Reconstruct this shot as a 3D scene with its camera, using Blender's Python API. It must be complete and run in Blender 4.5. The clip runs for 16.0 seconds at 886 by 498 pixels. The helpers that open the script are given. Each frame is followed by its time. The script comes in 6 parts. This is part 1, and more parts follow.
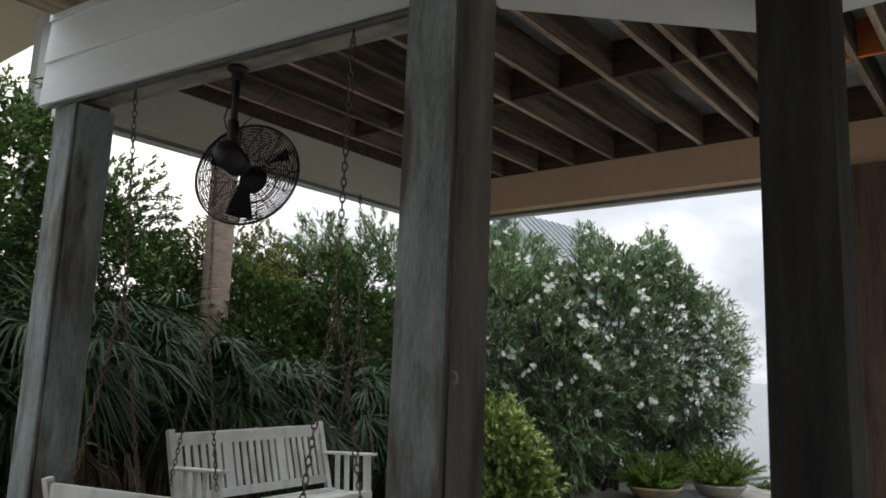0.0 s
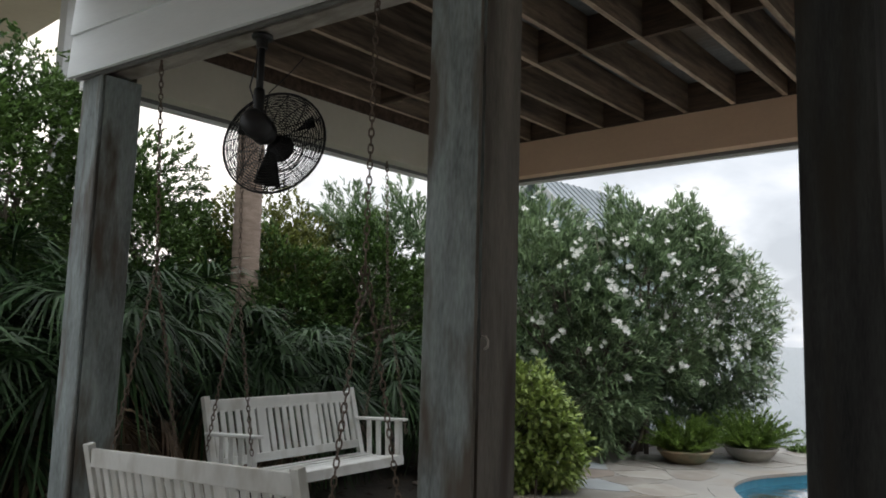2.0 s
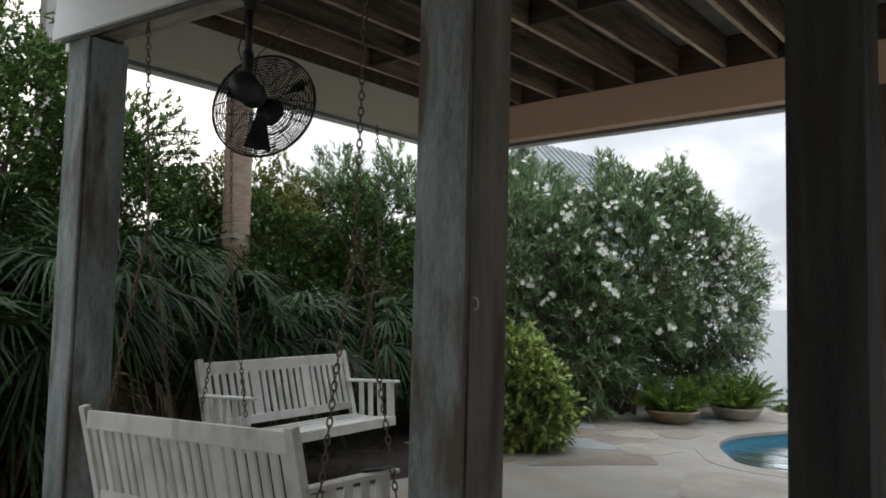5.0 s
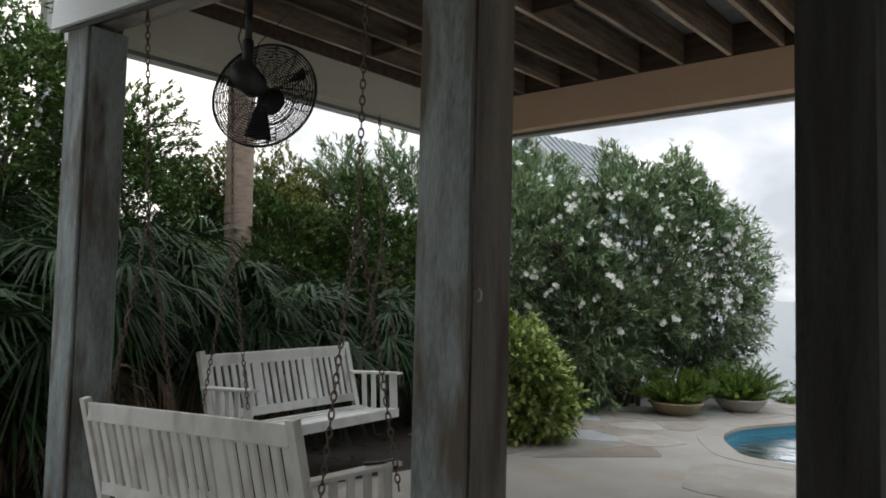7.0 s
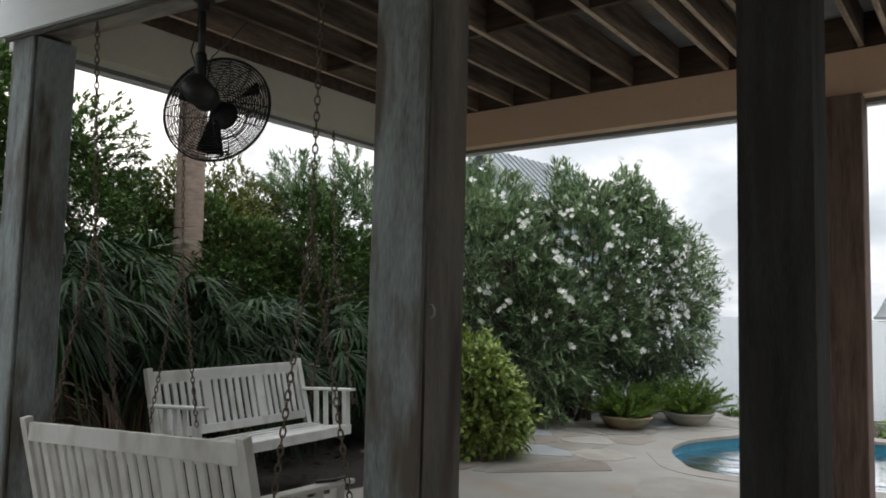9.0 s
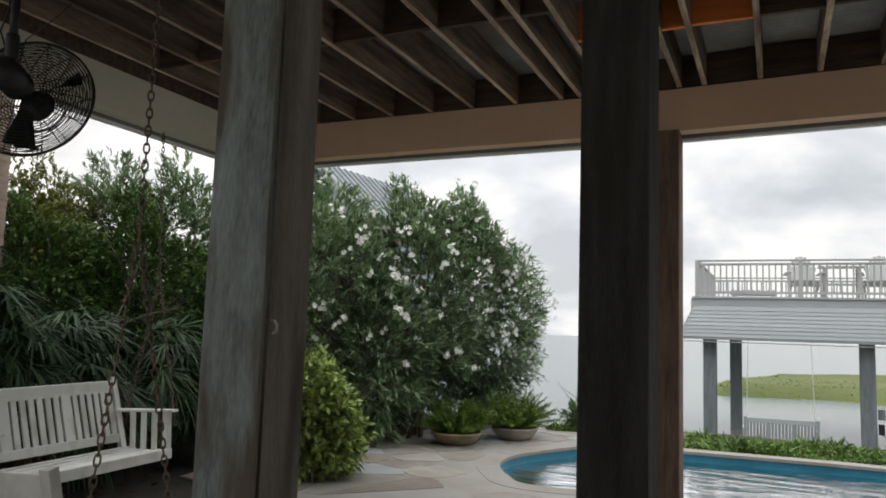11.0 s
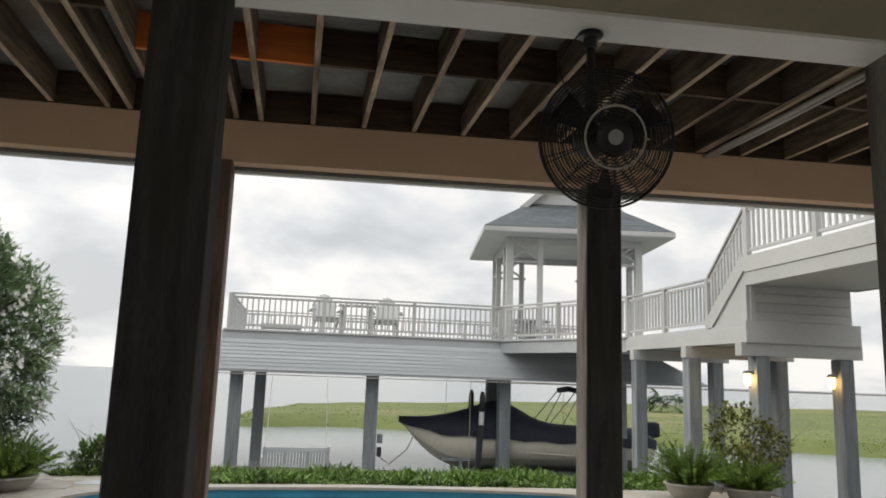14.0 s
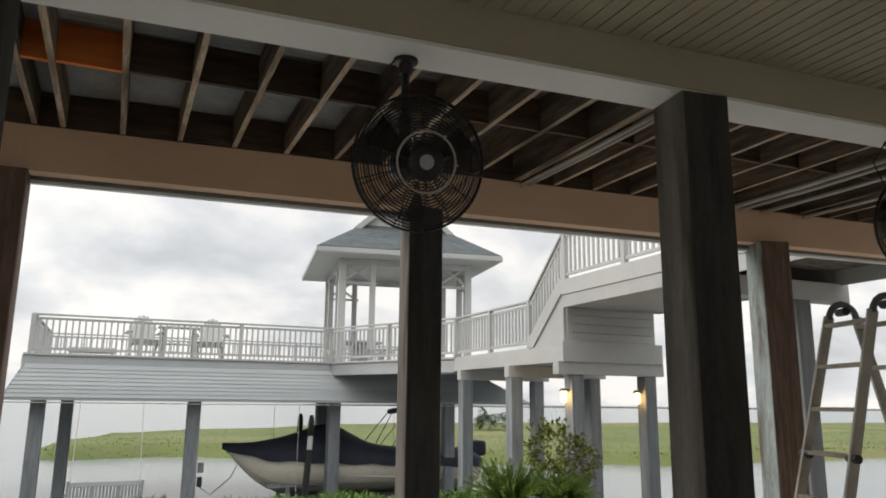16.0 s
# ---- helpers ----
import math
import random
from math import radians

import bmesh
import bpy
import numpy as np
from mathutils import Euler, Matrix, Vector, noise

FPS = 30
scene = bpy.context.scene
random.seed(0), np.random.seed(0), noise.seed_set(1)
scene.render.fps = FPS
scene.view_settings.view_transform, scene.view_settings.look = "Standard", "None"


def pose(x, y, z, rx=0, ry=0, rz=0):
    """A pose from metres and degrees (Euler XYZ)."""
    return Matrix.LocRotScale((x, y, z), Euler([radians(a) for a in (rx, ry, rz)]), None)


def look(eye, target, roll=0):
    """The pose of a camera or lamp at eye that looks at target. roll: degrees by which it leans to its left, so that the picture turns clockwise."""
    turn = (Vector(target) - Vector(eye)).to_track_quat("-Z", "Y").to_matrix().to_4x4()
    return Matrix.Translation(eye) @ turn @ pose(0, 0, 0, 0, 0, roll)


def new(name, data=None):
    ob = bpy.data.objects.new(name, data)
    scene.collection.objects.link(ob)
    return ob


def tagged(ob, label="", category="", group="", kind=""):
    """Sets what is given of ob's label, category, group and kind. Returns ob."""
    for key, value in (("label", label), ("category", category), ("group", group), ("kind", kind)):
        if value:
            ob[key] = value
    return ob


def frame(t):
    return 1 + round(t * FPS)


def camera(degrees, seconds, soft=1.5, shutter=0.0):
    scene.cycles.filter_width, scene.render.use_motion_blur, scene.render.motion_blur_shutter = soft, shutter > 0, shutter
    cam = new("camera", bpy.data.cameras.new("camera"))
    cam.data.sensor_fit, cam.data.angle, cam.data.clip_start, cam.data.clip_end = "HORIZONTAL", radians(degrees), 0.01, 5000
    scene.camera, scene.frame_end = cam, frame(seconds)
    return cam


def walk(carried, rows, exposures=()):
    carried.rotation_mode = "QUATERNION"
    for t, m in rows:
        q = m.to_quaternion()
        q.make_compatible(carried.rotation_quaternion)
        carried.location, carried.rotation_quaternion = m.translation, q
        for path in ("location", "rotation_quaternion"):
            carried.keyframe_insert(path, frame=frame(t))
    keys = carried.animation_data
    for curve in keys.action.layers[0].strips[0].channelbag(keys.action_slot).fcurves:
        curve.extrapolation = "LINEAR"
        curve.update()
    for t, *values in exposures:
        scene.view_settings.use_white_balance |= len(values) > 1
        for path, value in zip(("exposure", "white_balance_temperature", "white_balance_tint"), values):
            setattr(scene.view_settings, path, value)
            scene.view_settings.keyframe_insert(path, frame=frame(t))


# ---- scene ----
cam = camera(61.22, 16.0, 1.8)
PATH = [
    (0, -0.051, -0.001, 1.615, 99.27, -2.17, 38.59),
    (0.5, -0.059, 0.004, 1.619, 98.65, -2.09, 39.48),
    (1, -0.068, 0.008, 1.614, 97.72, -2.07, 40.02),
    (1.5, -0.071, 0.016, 1.609, 96.82, -1.67, 40.59),
    (2, -0.071, 0.008, 1.609, 96.70, -1.65, 40.73),
    (2.5, -0.070, 0.017, 1.608, 96.52, -1.56, 41.04),
    (3, -0.068, 0.015, 1.599, 95.62, -1.50, 40.45),
    (3.5, -0.064, 0.008, 1.599, 94.90, -1.46, 40.39),
    (4, -0.049, -0.014, 1.599, 94.69, -1.38, 39.98),
    (4.5, -0.046, -0.018, 1.598, 94.34, -1.43, 39.95),
    (7, -0.078, 0.023, 1.595, 93.37, -1.37, 40.30),
    (7.5, -0.074, 0.009, 1.595, 93.51, -1.44, 39.87),
    (8, -0.071, 0.008, 1.595, 93.98, -1.38, 39.52),
    (8.5, -0.068, 0.013, 1.594, 94.30, -1.38, 38.82),
    (9, -0.064, 0.007, 1.599, 94.62, -1.38, 36.76),
    (11.3, -0.182, 0.083, 1.597, 96.39, -2.27, 22.76),
    (11.5, -0.185, 0.142, 1.606, 96.47, -2.56, 22.16),
    (12, -0.194, 0.224, 1.607, 96.84, -2.57, 17.95),
    (12.5, -0.261, 0.256, 1.612, 97.47, -1.76, 9.83),
    (13, -0.298, 0.241, 1.615, 97.80, -1.72, 1.61),
    (13.5, -0.301, 0.225, 1.619, 98.56, -1.99, -4.95),
    (14, -0.273, 0.203, 1.618, 99.78, -1.94, -11.05),
    (14.5, -0.236, 0.187, 1.615, 100.40, -1.73, -16.97),
    (15, -0.184, 0.199, 1.621, 100.65, -1.36, -21.16),
    (15.5, -0.163, 0.191, 1.621, 101.14, -1.08, -22.94),
    (16, -0.154, 0.184, 1.626, 101.67, -0.59, -23.45),
]
walk(cam, [(t, pose(x, y, z, rx, ry, rz)) for t, x, y, z, rx, ry, rz in PATH],
     [(0, 0.04, 6330, 10), (9, 0.04, 6350, 10), (11.5, -0.03, 6620, 10), (16, -0.01, 6740, 10)])

# ---------------------------------------------------------------- light
SUN_AZ, SUN_EL = radians(-68), radians(24)
world = bpy.data.worlds.new("overcast_sky")
scene.world = world
world.use_nodes = True
wt = world.node_tree
wt.nodes.clear()


def wn(kind, **kw):
    n = wt.nodes.new(kind)
    for k, v in kw.items():
        n.inputs[k].default_value = v
    return n


w_out = wn("ShaderNodeOutputWorld")
w_sky = wn("ShaderNodeTexSky")
w_sky.sky_type, w_sky.sun_disc = "NISHITA", False
w_sky.sun_elevation, w_sky.sun_rotation = SUN_EL, SUN_AZ
w_sky.dust_density = 3.0
w_tc = wn("ShaderNodeTexCoord")
w_sep = wn("ShaderNodeSeparateXYZ")
wt.links.new(w_tc.outputs["Generated"], w_sep.inputs[0])
w_add = wn("ShaderNodeMath")
w_add.operation = "MAXIMUM"
w_add.inputs[1].default_value = 0.0
wt.links.new(w_sep.outputs["Z"], w_add.inputs[0])
w_add2 = wn("ShaderNodeMath")
w_add2.operation = "ADD"
w_add2.inputs[1].default_value = 0.38
wt.links.new(w_add.outputs[0], w_add2.inputs[0])
w_div = wn("ShaderNodeVectorMath")
w_div.operation = "DIVIDE"
w_comb = wn("ShaderNodeCombineXYZ")
for i in range(3):
    wt.links.new(w_add2.outputs[0], w_comb.inputs[i])
wt.links.new(w_tc.outputs["Generated"], w_div.inputs[0])
wt.links.new(w_comb.outputs[0], w_div.inputs[1])
w_noise = wn("ShaderNodeTexNoise", Scale=2.3, Detail=7.0, Roughness=0.50, Distortion=0.25)
wt.links.new(w_div.outputs[0], w_noise.inputs["Vector"])
w_ramp = wn("ShaderNodeValToRGB")
w_ramp.color_ramp.elements[0].position, w_ramp.color_ramp.elements[0].color = 0.36, (0.63, 0.66, 0.70, 1)
w_ramp.color_ramp.elements[1].position, w_ramp.color_ramp.elements[1].color = 0.58, (1.05, 1.04, 1.03, 1)
e = w_ramp.color_ramp.elements.new(0.475)
e.color = (0.80, 0.83, 0.87, 1)
wt.links.new(w_noise.outputs["Fac"], w_ramp.inputs["Fac"])
# an overcast sky is about three times as bright overhead as at the horizon
w_grad = wn("ShaderNodeMapRange")
w_grad.inputs["From Min"].default_value, w_grad.inputs["From Max"].default_value = 0.30, 1.0
w_grad.inputs["To Min"].default_value, w_grad.inputs["To Max"].default_value = 1.03, 3.45
wt.links.new(w_add.outputs[0], w_grad.inputs["Value"])
w_bg1 = wn("ShaderNodeBackground", Strength=0.10)
w_bg2 = wn("ShaderNodeBackground", Strength=0.90)
wt.links.new(w_sky.outputs[0], w_bg1.inputs["Color"])
wt.links.new(w_ramp.outputs[0], w_bg2.inputs["Color"])
w_dot = wn("ShaderNodeVectorMath")
w_dot.operation = "DOT_PRODUCT"
w_dot.inputs[1].default_value = (math.sin(SUN_AZ) * math.cos(SUN_EL), math.cos(SUN_AZ) * math.cos(SUN_EL), math.sin(SUN_EL))
wt.links.new(w_tc.outputs["Generated"], w_dot.inputs[0])
w_near = wn("ShaderNodeMapRange")
w_near.inputs["From Min"].default_value, w_near.inputs["From Max"].default_value = 0.1, 1.0
w_near.inputs["To Min"].default_value, w_near.inputs["To Max"].default_value = 1.0, 1.12
wt.links.new(w_dot.outputs["Value"], w_near.inputs["Value"])
w_str = wn("ShaderNodeMath")
w_str.operation = "MULTIPLY"
wt.links.new(w_grad.outputs[0], w_str.inputs[0])
wt.links.new(w_near.outputs[0], w_str.inputs[1])
wt.links.new(w_str.outputs[0], w_bg2.inputs["Strength"])
w_mix = wn("ShaderNodeMixShader", Fac=0.9)
wt.links.new(w_bg1.outputs[0], w_mix.inputs[1])
wt.links.new(w_bg2.outputs[0], w_mix.inputs[2])
wt.links.new(w_mix.outputs[0], w_out.inputs["Surface"])

sun = new("sun", bpy.data.lights.new("sun", "SUN"))
sun.data.energy, sun.data.angle, sun.data.color = 1.0, radians(18), (1.0, 0.94, 0.86)
sun.matrix_world = look((0, 0, 30), (-30 * math.sin(SUN_AZ) * math.cos(SUN_EL), -30 * math.cos(SUN_AZ) * math.cos(SUN_EL), 30 - 30 * math.sin(SUN_EL)))


# ---------------------------------------------------------------- materials
def material(name, dark, light, scale=3.0, stretch=(1, 1, 1), rough=0.7, bump=0.25, fine=40.0, metal=0.0, per_object=0.0, per_island=0.0,
             contrast=(0.3, 0.7), stain=None, stain_scale=1.2, spec=0.4, translucent=0.0, bump_dist=0.004):
    m = bpy.data.materials.new(name)
    m.use_nodes = True
    nt = m.node_tree
    bsdf = nt.nodes["Principled BSDF"]
    out = nt.nodes["Material Output"]
    tc = nt.nodes.new("ShaderNodeTexCoord")
    mp = nt.nodes.new("ShaderNodeMapping")
    mp.inputs["Scale"].default_value = stretch
    nt.links.new(tc.outputs["Object"], mp.inputs["Vector"])
    vec = mp.outputs[0]
    big = nt.nodes.new("ShaderNodeTexNoise")
    big.inputs["Scale"].default_value, big.inputs["Detail"].default_value, big.inputs["Roughness"].default_value = scale, 6, 0.6
    small = nt.nodes.new("ShaderNodeTexNoise")
    small.inputs["Scale"].default_value, small.inputs["Detail"].default_value = fine, 4
    oi = nt.nodes.new("ShaderNodeObjectInfo")
    if per_object:
        shift = nt.nodes.new("ShaderNodeVectorMath")
        shift.operation = "MULTIPLY_ADD"
        shift.inputs[1].default_value = (37.0, 17.0, 53.0)
        nt.links.new(oi.outputs["Random"], shift.inputs[0])
        nt.links.new(vec, shift.inputs[2])
        vec = shift.outputs[0]
    nt.links.new(vec, big.inputs["Vector"])
    nt.links.new(vec, small.inputs["Vector"])
    mix = nt.nodes.new("ShaderNodeMath")
    mix.operation = "MULTIPLY_ADD"
    mix.inputs[1].default_value = 0.3
    half = nt.nodes.new("ShaderNodeMath")
    half.operation = "MULTIPLY"
    half.inputs[1].default_value = 0.7
    nt.links.new(big.outputs["Fac"], half.inputs[0])
    nt.links.new(small.outputs["Fac"], mix.inputs[0])
    nt.links.new(half.outputs[0], mix.inputs[2])
    ramp = nt.nodes.new("ShaderNodeValToRGB")
    ramp.color_ramp.elements[0].position, ramp.color_ramp.elements[1].position = contrast
    ramp.color_ramp.elements[0].color, ramp.color_ramp.elements[1].color = (*dark, 1), (*light, 1)
    nt.links.new(mix.outputs[0], ramp.inputs["Fac"])
    col = ramp.outputs["Color"]
    if stain:
        st = nt.nodes.new("ShaderNodeTexNoise")
        st.inputs["Scale"].default_value, st.inputs["Detail"].default_value = stain_scale, 5
        nt.links.new(vec if per_object else tc.outputs["Object"], st.inputs["Vector"])
        sr = nt.nodes.new("ShaderNodeValToRGB")
        sr.color_ramp.elements[0].position, sr.color_ramp.elements[1].position = 0.50, 0.68
        nt.links.new(st.outputs["Fac"], sr.inputs["Fac"])
        sm = nt.nodes.new("ShaderNodeMix")
        sm.data_type = "RGBA"
        sm.inputs["B"].default_value = (*stain, 1)
        nt.links.new(sr.outputs["Color"], sm.inputs["Factor"])
        nt.links.new(col, sm.inputs["A"])
        col = sm.outputs["Result"]
    for amount, source in ((per_object, oi.outputs["Random"]), (per_island, None)):
        if amount:
            if source is None:
                source = nt.nodes.new("ShaderNodeNewGeometry").outputs["Random Per Island"]
            mr = nt.nodes.new("ShaderNodeMapRange")
            mr.inputs["To Min"].default_value, mr.inputs["To Max"].default_value = 1 - amount, 1 + amount
            nt.links.new(source, mr.inputs["Value"])
            mul = nt.nodes.new("ShaderNodeVectorMath")
            mul.operation = "SCALE"
            nt.links.new(col, mul.inputs[0])
            nt.links.new(mr.outputs[0], mul.inputs["Scale"])
            col = mul.outputs[0]
    nt.links.new(col, bsdf.inputs["Base Color"])
    bsdf.inputs["Metallic"].default_value = metal
    bsdf.inputs["Specular IOR Level"].default_value = spec
    rr = nt.nodes.new("ShaderNodeMapRange")
    rr.inputs["To Min"].default_value, rr.inputs["To Max"].default_value = max(0.02, rough - 0.12), min(1, rough + 0.12)
    nt.links.new(small.outputs["Fac"], rr.inputs["Value"])
    nt.links.new(rr.outputs[0], bsdf.inputs["Roughness"])
    if bump:
        bp = nt.nodes.new("ShaderNodeBump")
        bp.inputs["Strength"].default_value, bp.inputs["Distance"].default_value = bump, bump_dist
        nt.links.new(mix.outputs[0], bp.inputs["Height"])
        nt.links.new(bp.outputs[0], bsdf.inputs["Normal"])
    if translucent:
        tr = nt.nodes.new("ShaderNodeBsdfTranslucent")
        nt.links.new(col, tr.inputs["Color"])
        ms = nt.nodes.new("ShaderNodeMixShader")
        ms.inputs["Fac"].default_value = translucent
        nt.links.new(bsdf.outputs[0], ms.inputs[1])
        nt.links.new(tr.outputs[0], ms.inputs[2])
        nt.links.new(ms.outputs[0], out.inputs["Surface"])
    return m


def leaf(name, dark, light, rough=0.45, translucent=0.14):
    return material(name, dark, light, scale=0.9, fine=9, rough=rough, bump=0.0, per_island=0.55, translucent=translucent, spec=0.22)


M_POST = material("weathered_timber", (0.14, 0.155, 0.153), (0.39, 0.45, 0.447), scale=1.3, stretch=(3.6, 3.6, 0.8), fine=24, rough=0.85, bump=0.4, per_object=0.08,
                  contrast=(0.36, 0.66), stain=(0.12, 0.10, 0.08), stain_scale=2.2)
# Near-black tone for the posts along the house edge.
M_POST_DARK = material("dark_toned_timber", (0.024, 0.0245, 0.025), (0.092, 0.093, 0.091), scale=1.3, stretch=(6, 6, 0.7), fine=26, rough=0.85, bump=0.35, per_object=0.12,
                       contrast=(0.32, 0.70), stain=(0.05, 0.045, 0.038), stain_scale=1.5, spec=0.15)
# Brown for post sides, painting in how light there differs from the front.
M_POST_BROWN = material("side_tone_brown_timber", (0.10, 0.09, 0.079), (0.25, 0.228, 0.203), scale=1.4, stretch=(4.5, 4.5, 0.6), fine=26, rough=0.85, bump=0.45, per_object=0.1,
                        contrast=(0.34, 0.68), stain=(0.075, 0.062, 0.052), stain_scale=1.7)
M_WEATHERED = material("pale_weathered_board", (0.26, 0.24, 0.21), (0.48, 0.45, 0.40), scale=2.2, stretch=(0.7, 5, 5), fine=24, rough=0.8, bump=0.4, contrast=(0.34, 0.66), stain=(0.17, 0.15, 0.125), stain_scale=2.4)
M_POST_RED = material("brown_timber", (0.10, 0.065, 0.05), (0.24, 0.165, 0.13), scale=4, stretch=(7, 7, 0.55), fine=22, rough=0.85, bump=0.6, per_object=0.15, contrast=(0.36, 0.66))
# High albedo for the added floor that reflects light to the joists.
M_PALEFLOOR = material("pale_bounce_floor", (0.62, 0.585, 0.53), (0.72, 0.685, 0.625), scale=0.8, fine=30, rough=0.6, bump=0.1)
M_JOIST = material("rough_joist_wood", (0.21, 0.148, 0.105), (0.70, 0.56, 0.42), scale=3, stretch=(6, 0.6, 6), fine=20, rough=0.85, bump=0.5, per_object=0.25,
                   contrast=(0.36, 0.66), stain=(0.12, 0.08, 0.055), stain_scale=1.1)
# Darker copy of the joist wood; the shade between joists is in its colour.
M_JOIST_SIDE = material("shaded_joist_side", (0.085, 0.064, 0.048), (0.30, 0.225, 0.16), scale=3, stretch=(6, 0.6, 6), fine=20, rough=0.9, bump=0.5, per_object=0.25,
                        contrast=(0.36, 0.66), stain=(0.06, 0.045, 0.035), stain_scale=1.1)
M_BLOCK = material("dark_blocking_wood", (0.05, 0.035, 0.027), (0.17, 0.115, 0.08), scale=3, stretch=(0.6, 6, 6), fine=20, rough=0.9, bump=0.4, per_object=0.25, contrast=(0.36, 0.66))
M_BEAM = material("tan_beam_paint", (0.72, 0.49, 0.335), (0.82, 0.585, 0.41), scale=1.1, stretch=(1, 1, 1.5), fine=30, rough=0.6, bump=0.15, per_object=0.06)
M_WHITE = material("white_trim_paint", (0.78, 0.78, 0.76), (0.87, 0.87, 0.85), scale=1.2, fine=25, rough=0.5, bump=0.12, per_object=0.04)
M_SIDING = material("pale_siding_paint", (0.70, 0.74, 0.74), (0.80, 0.84, 0.84), scale=1.4, stretch=(0.5, 1, 3), fine=28, rough=0.6, bump=0.15, per_object=0.04)
M_SKIRT = material("grey_white_lap_siding", (0.28, 0.298, 0.30), (0.34, 0.358, 0.36), scale=1.2, stretch=(0.5, 1, 3), fine=26, rough=0.6, bump=0.15, per_object=0.06)
M_SOFFIT = material("beige_soffit_paint", (0.63, 0.59, 0.49), (0.73, 0.69, 0.585), scale=1.0, fine=22, rough=0.6, bump=0.12)
M_BEADBOARD = material("dull_olive_beadboard_paint", (0.37, 0.34, 0.25), (0.46, 0.425, 0.32), scale=0.8, fine=22, rough=0.65, bump=0.12)
M_PAN = material("galvanised_deck_pan", (0.20, 0.213, 0.22), (0.40, 0.42, 0.43), scale=2.5, fine=30, rough=0.5, bump=0.1, metal=0.3, stain=(0.26, 0.22, 0.18))
# Orange puts the warm light on a few blocking boards into their colour.
M_ORANGE = material("orange_glow_board", (0.72, 0.15, 0.035), (0.95, 0.31, 0.08), scale=3, stretch=(0.6, 1, 5), fine=14, rough=0.7, bump=0.2, per_object=0.1)
M_DARKTRIM = material("dark_track_metal", (0.12, 0.12, 0.115), (0.22, 0.22, 0.215), scale=3, fine=40, rough=0.5, bump=0.1)
M_CONC = material("patio_concrete", (0.23, 0.215, 0.19), (0.34, 0.32, 0.285), scale=0.9, fine=45, rough=0.75, bump=0.3, stain=(0.27, 0.225, 0.175), stain_scale=1.1)
M_STONE = material("flagstone", (0.22, 0.20, 0.17), (0.37, 0.345, 0.30), scale=2.6, fine=30, rough=0.7, bump=0.4, per_object=0.18, stain=(0.25, 0.215, 0.18), stain_scale=1.8)
M_STONE_BROWN = material("brown_flagstone", (0.16, 0.13, 0.105), (0.28, 0.235, 0.195), scale=2.6, fine=30, rough=0.7, bump=0.4, per_object=0.2)
M_STONE_BLUE = material("blue_grey_flagstone", (0.27, 0.285, 0.285), (0.38, 0.395, 0.39), scale=2.6, fine=30, rough=0.7, bump=0.4, per_object=0.12)
M_POOL = material("blue_pool_plaster", (0.014, 0.135, 0.21), (0.027, 0.215, 0.31), scale=3, fine=30, rough=0.5, bump=0.1)
M_BENCH = material("chalky_white_bench_paint", (0.61, 0.615, 0.58), (0.74, 0.74, 0.70), scale=2.2, stretch=(2, 2, 1), fine=26, rough=0.6, bump=0.25, per_object=0.06, stain=(0.52, 0.505, 0.455), stain_scale=3)
M_CHAIN = material("rusty_chain_steel", (0.09, 0.06, 0.045), (0.24, 0.19, 0.15), scale=30, fine=120, rough=0.6, bump=0.2, metal=0.6)
M_BLACK = material("black_powder_coat", (0.012, 0.012, 0.013), (0.03, 0.03, 0.032), scale=8, fine=80, rough=0.42, bump=0.1)
M_GREYPL = material("grey_plastic_label", (0.30, 0.31, 0.32), (0.42, 0.43, 0.44), scale=8, fine=80, rough=0.4, bump=0.05)
M_TERRA = material("terracotta_pot", (0.26, 0.19, 0.11), (0.44, 0.34, 0.22), scale=6, fine=40, rough=0.8, bump=0.3, stain=(0.22, 0.22, 0.14), stain_scale=5)
M_POTGREY = material("cast_stone_pot", (0.27, 0.25, 0.215), (0.42, 0.395, 0.345), scale=6, fine=40, rough=0.8, bump=0.3)
# Earth darkened so its colour includes the shade cast by the palms.
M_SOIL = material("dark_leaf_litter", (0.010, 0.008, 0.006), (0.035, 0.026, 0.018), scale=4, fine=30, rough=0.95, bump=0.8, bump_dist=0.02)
M_MARSH = material("marsh_ground", (0.062, 0.085, 0.02), (0.118, 0.138, 0.038), scale=0.15, fine=2.5, rough=0.95, bump=0.8, bump_dist=0.15, stain=(0.15, 0.14, 0.055), stain_scale=0.06)
M_MARSHBLADE = material("marsh_grass_blade", (0.125, 0.16, 0.036), (0.21, 0.235, 0.066), scale=0.12, fine=2, rough=0.9, bump=0, per_island=0.15, spec=0.1)
M_BARK = material("oleander_bark", (0.07, 0.055, 0.04), (0.17, 0.14, 0.11), scale=6, fine=40, rough=0.9, bump=0.5)
M_PALMBARK = material("palm_trunk_bark", (0.15, 0.105, 0.078), (0.33, 0.255, 0.20), scale=3, stretch=(1.5, 1.5, 7), fine=24, rough=0.9, bump=0.8, bump_dist=0.01)
# Fallen leaves, coloured as dark as the shade below palms and swings.
M_LITTER = leaf("shade_dark_litter", (0.012, 0.009, 0.006), (0.07, 0.05, 0.032), rough=0.9, translucent=0.05)
# Leaf colour is lifted to include the pale fan mist hanging before it.
M_OLEANDER = leaf("oleander_leaf", (0.035, 0.075, 0.034), (0.29, 0.38, 0.20), translucent=0.22)
M_HEDGE = leaf("broad_hedge_leaf", (0.020, 0.048, 0.012), (0.135, 0.215, 0.055))
M_HEDGE_SUN = leaf("yellow_green_leaf", (0.075, 0.095, 0.018), (0.20, 0.21, 0.05))
